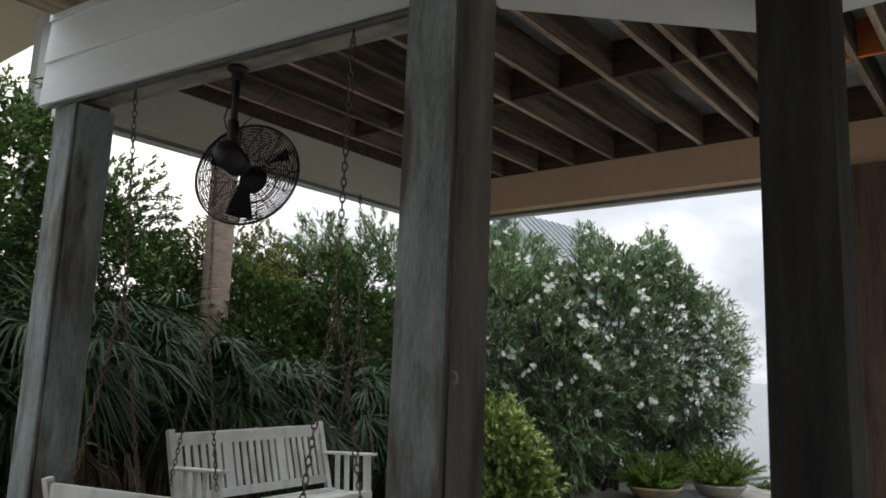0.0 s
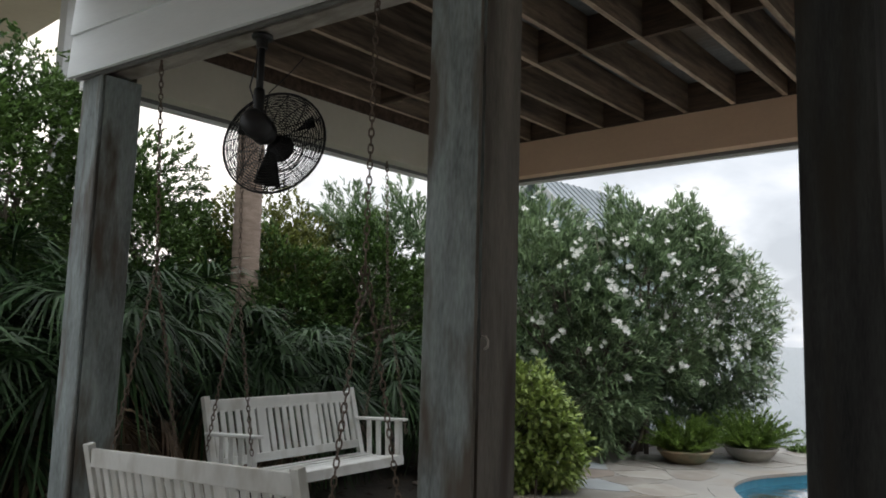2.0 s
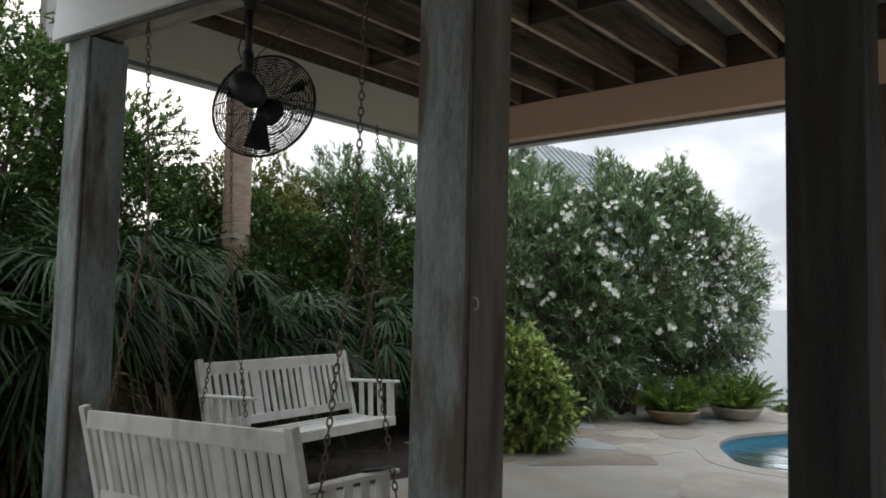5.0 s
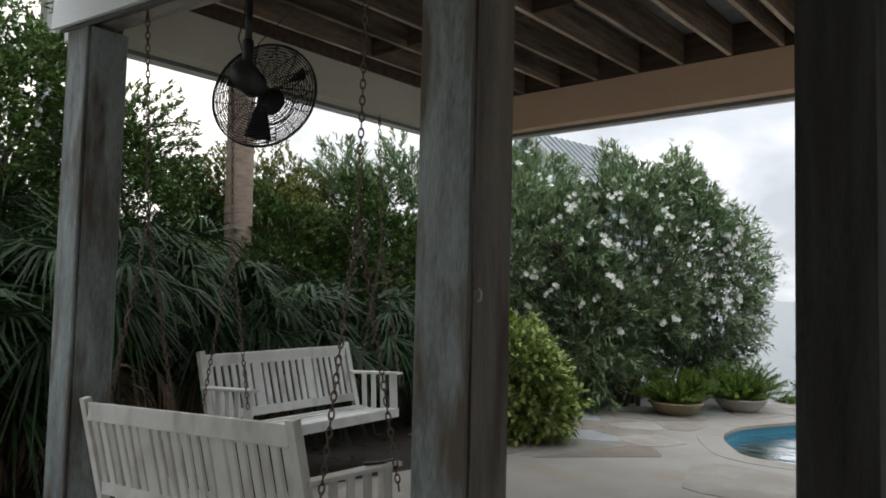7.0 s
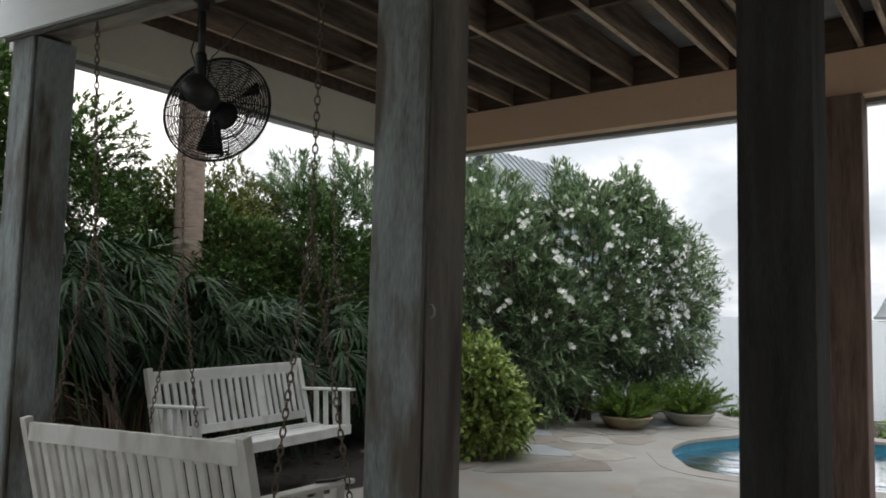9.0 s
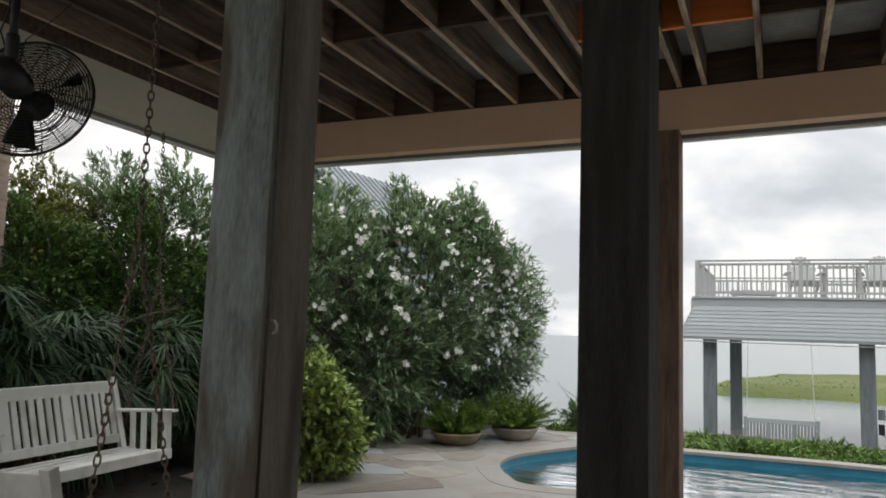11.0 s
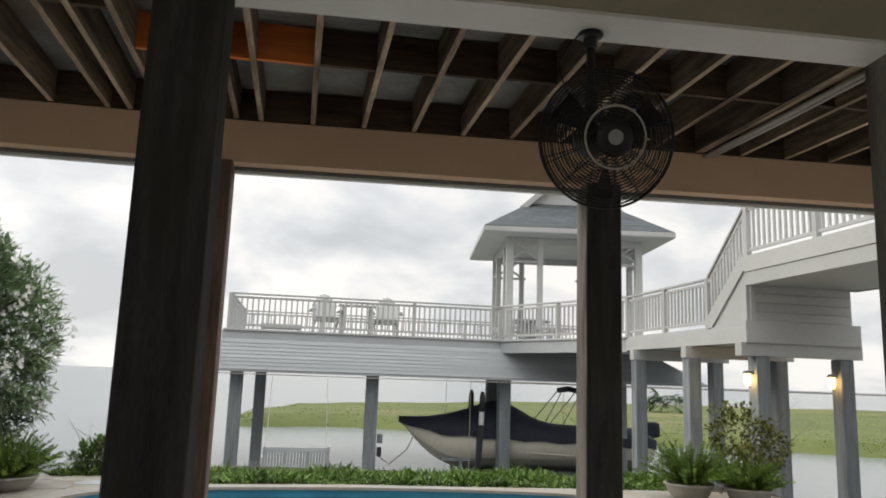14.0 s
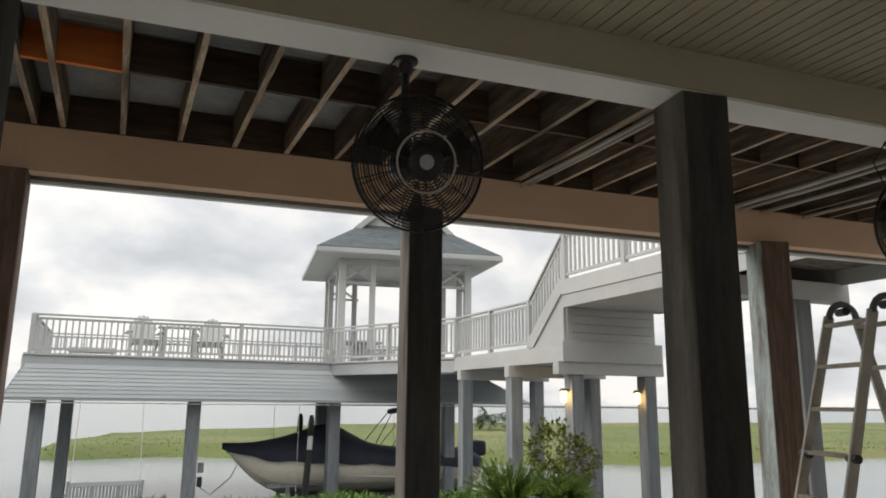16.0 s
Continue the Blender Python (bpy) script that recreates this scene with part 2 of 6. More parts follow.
M_LIME = leaf("variegated_shrub_leaf", (0.16, 0.24, 0.045), (0.42, 0.50, 0.17))
M_FERN = leaf("foxtail_fern_leaf", (0.06, 0.11, 0.015), (0.19, 0.29, 0.05))
M_PALM = leaf("fan_palm_blade", (0.004, 0.015, 0.004), (0.046, 0.092, 0.028), rough=0.55)
M_DEADPALM = leaf("dead_palm_blade", (0.12, 0.08, 0.05), (0.30, 0.22, 0.15), rough=0.8)
M_LIRIOPE = leaf("border_grass_blade", (0.042, 0.092, 0.016), (0.165, 0.25, 0.06))
M_FLOWER = material("white_oleander_petal", (0.75, 0.74, 0.68), (0.86, 0.85, 0.80), scale=5, fine=30, rough=0.6, bump=0, translucent=0.3)
M_DOCKWHITE = material("white_dock_paint", (0.37, 0.37, 0.36), (0.46, 0.46, 0.445), scale=0.9, fine=14, rough=0.55, bump=0.1, per_object=0.04)
M_DOCKGREY = material("pale_grey_dock_band", (0.34, 0.355, 0.36), (0.43, 0.445, 0.45), scale=0.9, fine=14, rough=0.6, bump=0.1, per_object=0.04)
M_PILING = material("grey_piling", (0.115, 0.128, 0.136), (0.26, 0.278, 0.288), scale=2, stretch=(4, 4, 0.5), fine=14, rough=0.85, bump=0.4, per_object=0.15)
M_SHINGLE = material("grey_roof_shingle", (0.06, 0.07, 0.077), (0.125, 0.14, 0.148), scale=3, fine=16, rough=0.85, bump=0.4, per_object=0.12)
M_ROOFMETAL = material("standing_seam_metal", (0.20, 0.225, 0.235), (0.30, 0.325, 0.335), scale=0.5, fine=8, rough=0.45, bump=0.05, metal=0.2, per_object=0.05)
M_GABLE = material("pale_green_gable_siding", (0.30, 0.37, 0.37), (0.38, 0.45, 0.45), scale=0.8, fine=10, rough=0.6, bump=0.1)
M_HULL = material("cream_boat_gelcoat", (0.62, 0.57, 0.48), (0.72, 0.67, 0.58), scale=0.6, fine=8, rough=0.3, bump=0.03)
M_COVER = material("navy_canvas_cover", (0.012, 0.015, 0.026), (0.03, 0.034, 0.05), scale=1.6, fine=25, rough=0.85, bump=0.4, bump_dist=0.02)
M_ALU = material("worn_ladder_aluminium", (0.36, 0.33, 0.285), (0.60, 0.565, 0.50), scale=5, fine=60, rough=0.5, bump=0.1, metal=0.25)
M_RUNG = material("dusty_ladder_rung", (0.30, 0.26, 0.21), (0.50, 0.45, 0.37), scale=6, fine=60, rough=0.6, bump=0.15, metal=0.4)
M_PVC = material("grey_conduit", (0.40, 0.38, 0.34), (0.55, 0.52, 0.47), scale=3, fine=30, rough=0.5, bump=0.05)
M_SEABED = material("seabed_mud", (0.05, 0.05, 0.045), (0.09, 0.088, 0.075), scale=0.1, fine=1, rough=1.0, bump=0)
M_YELLOWSOFFIT = material("cream_soffit", (0.55, 0.45, 0.30), (0.66, 0.56, 0.40), scale=0.8, fine=10, rough=0.6, bump=0.05)


def water(name, colour, rough, wave_scale, wave):
    m = bpy.data.materials.new(name)
    m.use_nodes = True
    nt = m.node_tree
    b = nt.nodes["Principled BSDF"]
    b.inputs["Base Color"].default_value = (*colour, 1)
    b.inputs["Roughness"].default_value = rough
    b.inputs["IOR"].default_value = 1.33
    tc = nt.nodes.new("ShaderNodeTexCoord")
    n = nt.nodes.new("ShaderNodeTexNoise")
    n.inputs["Scale"].default_value, n.inputs["Detail"].default_value = wave_scale, 5
    mp = nt.nodes.new("ShaderNodeMapping")
    mp.inputs["Scale"].default_value = (0.6, 1.5, 1)
    nt.links.new(tc.outputs["Object"], mp.inputs["Vector"])
    nt.links.new(mp.outputs[0], n.inputs["Vector"])
    bp = nt.nodes.new("ShaderNodeBump")
    bp.inputs["Strength"].default_value, bp.inputs["Distance"].default_value = wave, 0.1
    nt.links.new(n.outputs["Fac"], bp.inputs["Height"])
    nt.links.new(bp.outputs[0], b.inputs["Normal"])
    return m, b


M_SEA, _b = water("bay_water", (0.165, 0.185, 0.185), 0.22, 1.2, 0.25)
M_POOLWATER, _b = water("pool_water", (0.55, 0.85, 0.92), 0.03, 3.0, 0.30)
_b.inputs["Transmission Weight"].default_value = 1.0


def glow(name, colour, strength):
    m = bpy.data.materials.new(name)
    m.use_nodes = True
    b = m.node_tree.nodes["Principled BSDF"]
    b.inputs["Base Color"].default_value = (*colour, 1)
    b.inputs["Emission Color"].default_value = (*colour, 1)
    b.inputs["Emission Strength"].default_value = strength
    return m


M_BULB = glow("warm_bulb_glass", (1.0, 0.62, 0.22), 5.0)


# ---------------------------------------------------------------- builders
def add_box(bm, lo, hi, m=None, bevel=0.0):
    """A box from corner lo to corner hi, turned by m."""
    c = [(a + b) / 2 for a, b in zip(lo, hi)]
    s = [abs(b - a) for a, b in zip(lo, hi)]
    r = bmesh.ops.create_cube(bm, size=1.0)
    vs = r["verts"]
    for v in vs:
        v.co = Vector((c[0] + v.co.x * s[0], c[1] + v.co.y * s[1], c[2] + v.co.z * s[2]))
    if bevel:
        es = list({ed for v in vs for ed in v.link_edges})
        o = bmesh.ops.bevel(bm, geom=es, offset=bevel, segments=2, affect="EDGES", profile=0.6)
        vs = list({v for f in o["faces"] for v in f.verts} | {v for v in vs if v.is_valid})
    if m is not None:
        for v in vs:
            v.co = m @ v.co
    return vs


def add_beam(bm, a, b, w, h, bevel=0.0, up=(0, 0, 1)):
    """A bar of width w and height h whose middle line runs from a to b."""
    a, b = Vector(a), Vector(b)
    d = b - a
    y = d.normalized()
    if abs(y.dot(Vector(up))) > 0.99:
        up = (0, 1, 0) if abs(y.y) < 0.9 else (1, 0, 0)
    x = y.cross(Vector(up)).normalized()
    z = x.cross(y)
    m = Matrix((x, y, z)).transposed().to_4x4()
    m.translation = a
    return add_box(bm, (-w / 2, 0, -h / 2), (w / 2, d.length, h / 2), m, bevel)


def add_tube(bm, pts, radii, seg=8, caps=True):
    """A round tube along points."""
    pts = [Vector(p) for p in pts]
    if not hasattr(radii, "__len__"):
        radii = [radii] * len(pts)
    rings = []
    ref = Vector((0, 0, 1))
    for i, p in enumerate(pts):
        d = (pts[min(i + 1, len(pts) - 1)] - pts[max(i - 1, 0)]).normalized()
        if abs(d.dot(ref)) > 0.95:
            ref = Vector((1, 0, 0)) if abs(d.x) < 0.9 else Vector((0, 1, 0))
        u = d.cross(ref).normalized()
        v = d.cross(u)
        ref = -v if abs(d.dot(v)) < 0.9 else ref
        rings.append([bm.verts.new(p + (u * math.cos(k * 2 * math.pi / seg) + v * math.sin(k * 2 * math.pi / seg)) * radii[i]) for k in range(seg)])
    for r0, r1 in zip(rings, rings[1:]):
        for k in range(seg):
            bm.faces.new((r0[k], r0[(k + 1) % seg], r1[(k + 1) % seg], r1[k]))
    if caps:
        bm.faces.new(rings[0])
        bm.faces.new(rings[-1][::-1])


def add_ring(bm, centre, normal, radius, r, seg=32, tube=5):
    """A closed hoop of wire."""
    n = Vector(normal).normalized()
    u = n.orthogonal().normalized()
    v = n.cross(u)
    c = Vector(centre)
    rows = []
    for i in range(seg):
        a = 2 * math.pi * i / seg
        d = u * math.cos(a) + v * math.sin(a)
        rows.append([bm.verts.new(c + d * (radius + r * math.cos(b)) + n * r * math.sin(b)) for b in [2 * math.pi * k / tube for k in range(tube)]])
    for i in range(seg):
        r0, r1 = rows[i], rows[(i + 1) % seg]
        for k in range(tube):
            bm.faces.new((r0[k], r1[k], r1[(k + 1) % tube], r0[(k + 1) % tube]))


def add_lathe(bm, profile, seg=24, at=(0, 0, 0)):
    """A turned shape from (radius, height) pairs."""
    rows = [[bm.verts.new((at[0] + r * math.cos(2 * math.pi * k / seg), at[1] + r * math.sin(2 * math.pi * k / seg), at[2] + z)) for k in range(seg)] for r, z in profile]
    for r0, r1 in zip(rows, rows[1:]):
        for k in range(seg):
            bm.faces.new((r0[k], r0[(k + 1) % seg], r1[(k + 1) % seg], r1[k]))
    bm.faces.new(rows[0][::-1])
    bm.faces.new(rows[-1])


def add_prism(bm, poly, z0, z1):
    """A flat-bottomed slab with the given outline."""
    lo = [bm.verts.new((x, y, z0)) for x, y in poly]
    hi = [bm.verts.new((x, y, z1)) for x, y in poly]
    n = len(poly)
    bm.faces.new(lo[::-1])
    bm.faces.new(hi)
    for i in range(n):
        bm.faces.new((lo[i], lo[(i + 1) % n], hi[(i + 1) % n], hi[i]))


def finish(name, bm, mat, smooth=False):
    bmesh.ops.recalc_face_normals(bm, faces=bm.faces)
    me = bpy.data.meshes.new(name)
    bm.to_mesh(me)
    bm.free()
    me.materials.append(mat)
    if smooth:
        for p in me.polygons:
            p.use_smooth = True
    return me


def part(name, bm, mat, parent=None, label="", smooth=False):
    """One mesh object under a thing or a part."""
    ob = new(name, finish(name, bm, mat, smooth))
    ob.parent = parent
    if label:
        ob["label"] = label
    return ob


def thing(name, label, category, group="", at=None, kind=""):
    ob = new(name)
    ob.empty_display_size = 0.1
    if at is not None:
        ob.matrix_world = at
    return tagged(ob, label, category, group, kind)


def solid(name, bm, mat, label, category, kind="", group="", smooth=False):
    return tagged(part(name, bm, mat, None, "", smooth), label, category, group, kind)


def box_part(name, lo, hi, mat, parent, bevel=0.0, m=None, label=""):
    bm = bmesh.new()
    add_box(bm, lo, hi, m, bevel)
    return part(name, bm, mat, parent, label)


def bar_part(name, a, b, w, h, mat, parent, bevel=0.0, label=""):
    bm = bmesh.new()
    add_beam(bm, a, b, w, h, bevel)
    return part(name, bm, mat, parent, label)


def cloud_mesh(name, verts, faces, mat, smooth=False):
    """A mesh from arrays."""
    me = bpy.data.meshes.new(name)
    me.from_pydata(verts.tolist() if hasattr(verts, "tolist") else verts, [], faces.tolist() if hasattr(faces, "tolist") else faces)
    me.materials.append(mat)
    if smooth:
        for p in me.polygons:
            p.use_smooth = True
    return me


def blades(base, out, length, width, droop, side=None, rng=None, fold=0.0):
    """Narrow leaves: arrays of base points, outward directions, lengths, widths and droops; each leaf has two bent quads."""
    n = len(base)
    out = out / np.linalg.norm(out, axis=1, keepdims=True)
    ref = np.tile([0.0, 0.0, 1.0], (n, 1)) + (rng.normal(0, 0.35, (n, 3)) if rng is not None else 0)
    s = np.cross(out, ref)
    s /= np.linalg.norm(s, axis=1, keepdims=True) + 1e-9
    L, W, D = length[:, None], width[:, None], droop[:, None]
    mid = base + out * L * 0.5 - np.array([0, 0, 1.0]) * L * D * 0.25
    tip = base + out * L * 0.95 - np.array([0, 0, 1.0]) * L * D
    v = np.stack([base - s * W * 0.25, base + s * W * 0.25, mid + s * W * 0.5, mid - s * W * 0.5, tip + s * W * 0.06, tip - s * W * 0.06], 1).reshape(-1, 3)
    k = np.arange(n)[:, None] * 6
    f = np.concatenate([k + np.array([0, 1, 2, 3]), k + np.array([3, 2, 4, 5])], 1).reshape(-1, 4)
    return v, f


def shell_points(rng, blobs, count, lump=0.18, low=0.0):
    """Points just under the uneven surface of joined lumps (cx, cy, cz, rx, ry, rz), with outward directions."""
    area = np.array([b[3] * b[4] + b[4] * b[5] + b[3] * b[5] for b in blobs])
    pick = rng.choice(len(blobs), size=count * 2, p=area / area.sum())
    d = rng.normal(size=(count * 2, 3))
    d /= np.linalg.norm(d, axis=1, keepdims=True)
    B = np.array(blobs)[pick]
    wob = 1 + lump * np.sin(d[:, 0] * 5.1 + B[:, 0] * 3) * np.sin(d[:, 1] * 4.3 + B[:, 1] * 2) + lump * 0.7 * np.sin(d[:, 2] * 9 + d[:, 0] * 7)
    depth = 1 - np.abs(rng.normal(0, 0.16, count * 2))
    p = B[:, :3] + d * B[:, 3:] * (wob * depth)[:, None]
    keep = p[:, 2] > low
    for cx, cy, cz, rx, ry, rz in blobs:
        q = (p - [cx, cy, cz]) / [rx, ry, rz]
        keep &= (q ** 2).sum(1) > 0.45
    p, d = p[keep][:count], d[keep][:count]
    nrm = d / B[keep][:count, 3:]
    return p, nrm / np.linalg.norm(nrm, axis=1, keepdims=True)


def sprays(rng, p, d, per, length, width, spread, lift, droop):
    """Whorls of leaves round twig tips."""
    n = len(p)
    along = np.repeat(d, per, 0) + np.array([0, 0, lift])
    out = along + rng.normal(0, spread, (n * per, 3))
    base = np.repeat(p, per, 0) - np.repeat(d, per, 0) * rng.uniform(0, length * 1.6, (n * per, 1)) + rng.normal(0, 0.01, (n * per, 3))
    L = length * rng.uniform(0.65, 1.25, n * per)
    return blades(base, out, L, width * rng.uniform(0.7, 1.2, n * per), droop * rng.uniform(0.3, 1.3, n * per), rng=rng)


def stems(bm, rng, root, blobs, count, r0, spread=0.25):
    """Bent woody stems from the root into the crown."""
    for i in range(count):
        b = blobs[rng.integers(len(blobs))]
        end = Vector((b[0] + rng.normal(0, b[3] * 0.4), b[1] + rng.normal(0, b[4] * 0.4), b[2] + rng.uniform(0.1, 0.7) * b[5]))
        a = Vector(root) + Vector((rng.normal(0, spread), rng.normal(0, spread), 0))
        m1 = a.lerp(end, 0.35) + Vector((rng.normal(0, 0.1), rng.normal(0, 0.1), 0.15))
        m2 = a.lerp(end, 0.7) + Vector((rng.normal(0, 0.12), rng.normal(0, 0.12), 0.12))
        add_tube(bm, [a, m1, m2, end], [r0, r0 * 0.75, r0 * 0.5, r0 * 0.2], 6)
        for q in (m1, m2):
            tip = q + Vector((rng.normal(0, 0.45), rng.normal(0, 0.45), rng.uniform(0.3, 0.7)))
            add_tube(bm, [q, q.lerp(tip, 0.5) + Vector((0, 0, 0.05)), tip], [r0 * 0.45, r0 * 0.3, r0 * 0.1], 5)


def shrub(name, label, category, root, blobs, tips, per, length, width, mat, seed, spread=0.5, lift=0.35, droop=0.25, stem_count=14, r0=0.03, lump=0.18, group=""):
    rng = np.random.default_rng(seed)
    s = thing(name, label, category, group)
    bm = bmesh.new()
    stems(bm, rng, root, blobs, stem_count, r0)
    part("trunk", bm, M_BARK, s, "woody stems", True)
    p, d = shell_points(rng, blobs, tips, lump, root[2] + 0.05)
    v, f = sprays(rng, p, d, per, length, width, spread, lift, droop)
    crown = new("crown", cloud_mesh("crown", v, f, mat))
    crown.parent = s
    return s, p, d, rng


# ---------------------------------------------------------------- ground, sea
Z_UNDER, Z_JOIST, Z_DECK = 3.33, 3.70, 3.98
POOL = [(-3.36, 9.13), (-3.37, 9.72), (-3.15, 10.35), (-2.80, 11.02), (-2.1, 11.40), (-1.2, 11.53), (0.4, 11.6), (2.0, 11.5), (3.7, 11.12), (4.4, 10.6), (4.75, 9.8), (4.6, 8.7),
        (4.0, 7.9), (2.0, 7.6), (0.2, 7.9), (-1.0, 8.15), (-2.0, 7.98), (-2.5, 7.92), (-2.78, 8.02), (-2.95, 8.25), (-3.2, 8.66)]


def smooth_loop(pts, steps):
    """A closed curve through the points."""
    out, n = [], len(pts)
    for i in range(n):
        p0, p1, p2, p3 = (Vector(pts[(i + k) % n]) for k in (-1, 0, 1, 2))
        for s in range(steps):
            t = s / steps
            out.append(0.5 * ((2 * p1) + (p2 - p0) * t + (2 * p0 - 5 * p1 + 4 * p2 - p3) * t * t + (3 * p1 - p0 - 3 * p2 + p3) * t ** 3))
    return [(v.x, v.y) for v in out]


RIM = smooth_loop(POOL, 4)


def grown(loop, by):
    n, out = len(loop), []
    for i in range(n):
        a, b = Vector(loop[i - 1]), Vector(loop[(i + 1) % n])
        d = (b - a).normalized()
        out.append((loop[i][0] - d.y * by, loop[i][1] + d.x * by))
    return out


def holed_sheet(outer, inner, z):
    bm = bmesh.new()
    es = []
    for loop in (outer, inner):
        vs = [bm.verts.new((x, y, z)) for x, y in loop]
        es += [bm.edges.new((vs[i], vs[(i + 1) % len(vs)])) for i in range(len(vs))]
    bmesh.ops.triangle_fill(bm, edges=es, use_beauty=True, normal=(0, 0, 1))
    return bm


LAND = [(-60, -60), (60, -60), (60, 7.4), (14, 7.8), (9.6, 8.6), (7.5, 10.0), (7.25, 11.6), (6.2, 13.2), (-1, 14.3), (-3.6, 13.6), (-4.5, 13.2), (-9, 14.0), (-30, 15), (-60, 16)]
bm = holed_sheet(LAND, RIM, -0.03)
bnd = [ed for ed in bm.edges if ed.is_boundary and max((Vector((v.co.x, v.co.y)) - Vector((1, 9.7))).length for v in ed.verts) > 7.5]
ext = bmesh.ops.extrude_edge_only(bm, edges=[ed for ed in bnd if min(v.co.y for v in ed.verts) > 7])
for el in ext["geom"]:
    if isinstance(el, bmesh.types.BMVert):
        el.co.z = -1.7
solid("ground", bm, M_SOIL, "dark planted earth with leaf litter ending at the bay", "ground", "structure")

bm = bmesh.new()
bmesh.ops.create_grid(bm, x_segments=2, y_segments=2, size=4500)
for v in bm.verts:
    v.co.z = -2.2
solid("seabed_ground", bm, M_SEABED, "muddy bed under the bay reaching the horizon", "ground", "structure")
bm = bmesh.new()
bmesh.ops.create_grid(bm, x_segments=2, y_segments=2, size=4400)
for v in bm.verts:
    v.co.z = -1.0
    v.co.y += 4407
solid("water", bm, M_SEA, "calm pale grey bay water under cloud", "water", "structure")

# The wide unseen part at y < 0 is added to bounce light back.
PATIO = [(-4.6, 5.9), (-5.0, 2.9), (-6.2, 0.3), (-40.0, -0.5), (-40.0, -58), (40, -58), (40, 6), (12, 7.4), (9.4, 8.3), (7.3, 9.9), (7.0, 11.3), (5.2, 11.5), (3.9, 11.65), (0.5, 11.84), (-1.2, 11.82), (-2.4, 11.95), (-3.2, 12.6), (-4.2, 13.0), (-5.4, 11.6),
         (-5.3, 9.6), (-5.1, 8.0), (-4.7, 7.2)]
bm = holed_sheet(PATIO, RIM, 0.0)
patio = solid("floor", bm, M_CONC, "pale concrete patio slab with inlaid flagstones", "floor", "structure")

pool = thing("pool", "free-form swimming pool with blue plaster walls", "pool", kind="structure")
bm = bmesh.new()
top = [bm.verts.new((x, y, -0.001)) for x, y in RIM]
low = [bm.verts.new((x, y, -1.3)) for x, y in RIM]
n = len(RIM)
for i in range(n):
    bm.faces.new((top[i], top[(i + 1) % n], low[(i + 1) % n], low[i]))
bm.faces.new(low)
part("basin", bm, M_POOL, pool)
bm = bmesh.new()
bm.faces.new([bm.verts.new((x, y, -0.14)) for x, y in RIM])
pw = part("pool_water", bm, M_POOLWATER, pool, "clear blue water")
pw.visible_shadow = False


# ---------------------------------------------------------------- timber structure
def post(x, y, w, top, mat, label, base=0.0, group="house posts", side_tone=None, groove=False, turn=0.0):
    """A square post; its main face looks to -y, the sides may take a second tone that paints in the light there. A
    groove for a screen runs beside one corner.
    """
    h, c = w / 2, 0.008
    poly = [(-h + c, -h), (h - c, -h), (h, -h + c)]
    if groove:
        poly += [(h, -h + 0.012), (h - 0.014, -h + 0.014), (h - 0.014, -h + 0.030), (h, -h + 0.032)]
    poly += [(h, h - c), (h - c, h), (-h + c, h), (-h, h - c), (-h, -h + c)]
    bm = bmesh.new()
    add_prism(bm, poly, 0, top - base)
    bm.normal_update()
    ob = solid("timber_post", bm, mat, label, "post", group=group)
    # Side faces get a separate colour in place of the light falling on them.
    if side_tone:
        ob.data.materials.append(side_tone)
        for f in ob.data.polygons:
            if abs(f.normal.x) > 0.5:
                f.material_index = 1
    ob.matrix_world = pose(x, y, base, 0, 0, turn)
    return ob


W = 0.29
post(-5.245, 2.345, W, Z_UNDER, M_POST, "square weathered grey timber post beside the swings", groove=True)
# Grey front, brown sides: the light difference is put into the colour.
post(-2.065, 2.495, W, Z_UNDER + 0.3, M_POST, "square grey timber post with streaked face and small hook", side_tone=M_POST_BROWN, groove=True)
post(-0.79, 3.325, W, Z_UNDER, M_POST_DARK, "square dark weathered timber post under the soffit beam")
# Dark front and browner sides hold the dim and lit faces as colour.
post(2.738, 3.336, 0.295, Z_UNDER, M_POST_DARK, "square dark timber post under the white soffit beam", side_tone=M_POST_BROWN, turn=-7)
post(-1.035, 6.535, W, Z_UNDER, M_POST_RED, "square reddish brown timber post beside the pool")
# These two posts also carry their lit sides as a paler material.
post(2.27, 6.30, 0.31, Z_UNDER, M_POST_DARK, "square timber post behind the hanging fan", side_tone=M_POST_BROWN, turn=-6)
post(6.12, 6.00, 0.32, Z_UNDER, M_POST_RED, "square brown timber post under the tan beam", side_tone=M_POST, turn=-17)
post(8.92, 8.15, W, 3.155, M_PILING, "square grey timber post under the upper deck", base=-0.03)
post(-5.27, 6.5, W, Z_UNDER, M_POST, "square timber corner post half hidden by shrubs")
post(7.3, 3.2, W, Z_UNDER, M_POST, "square grey timber post under the soffit beam")

hook = thing("post_hook", "small galvanised screw hook in a timber post", "hook")
bm = bmesh.new()
add_tube(bm, [(-1.925, 2.395, 1.615), (-1.895, 2.385, 1.615), (-1.878, 2.38, 1.60), (-1.878, 2.38, 1.575), (-1.90, 2.385, 1.565)], 0.005, 6)
part("hook_wire", bm, M_ALU, hook, smooth=True)


def beam(name, a, b, w, z0, z1, mat, label, kind="structure"):
    """A level beam between two plan points, its underside at z0."""
    bm = bmesh.new()
    add_beam(bm, (*a, (z0 + z1) / 2), (*b, (z0 + z1) / 2), w, z1 - z0, 0.006)
    return solid(name, bm, mat, label, "beam", kind)


# east of the brown post the pool side runs a little askew
BEND, SKEW = -0.95, 0.066


def far_y(x, y):
    return y - SKEW * max(0.0, x - BEND)


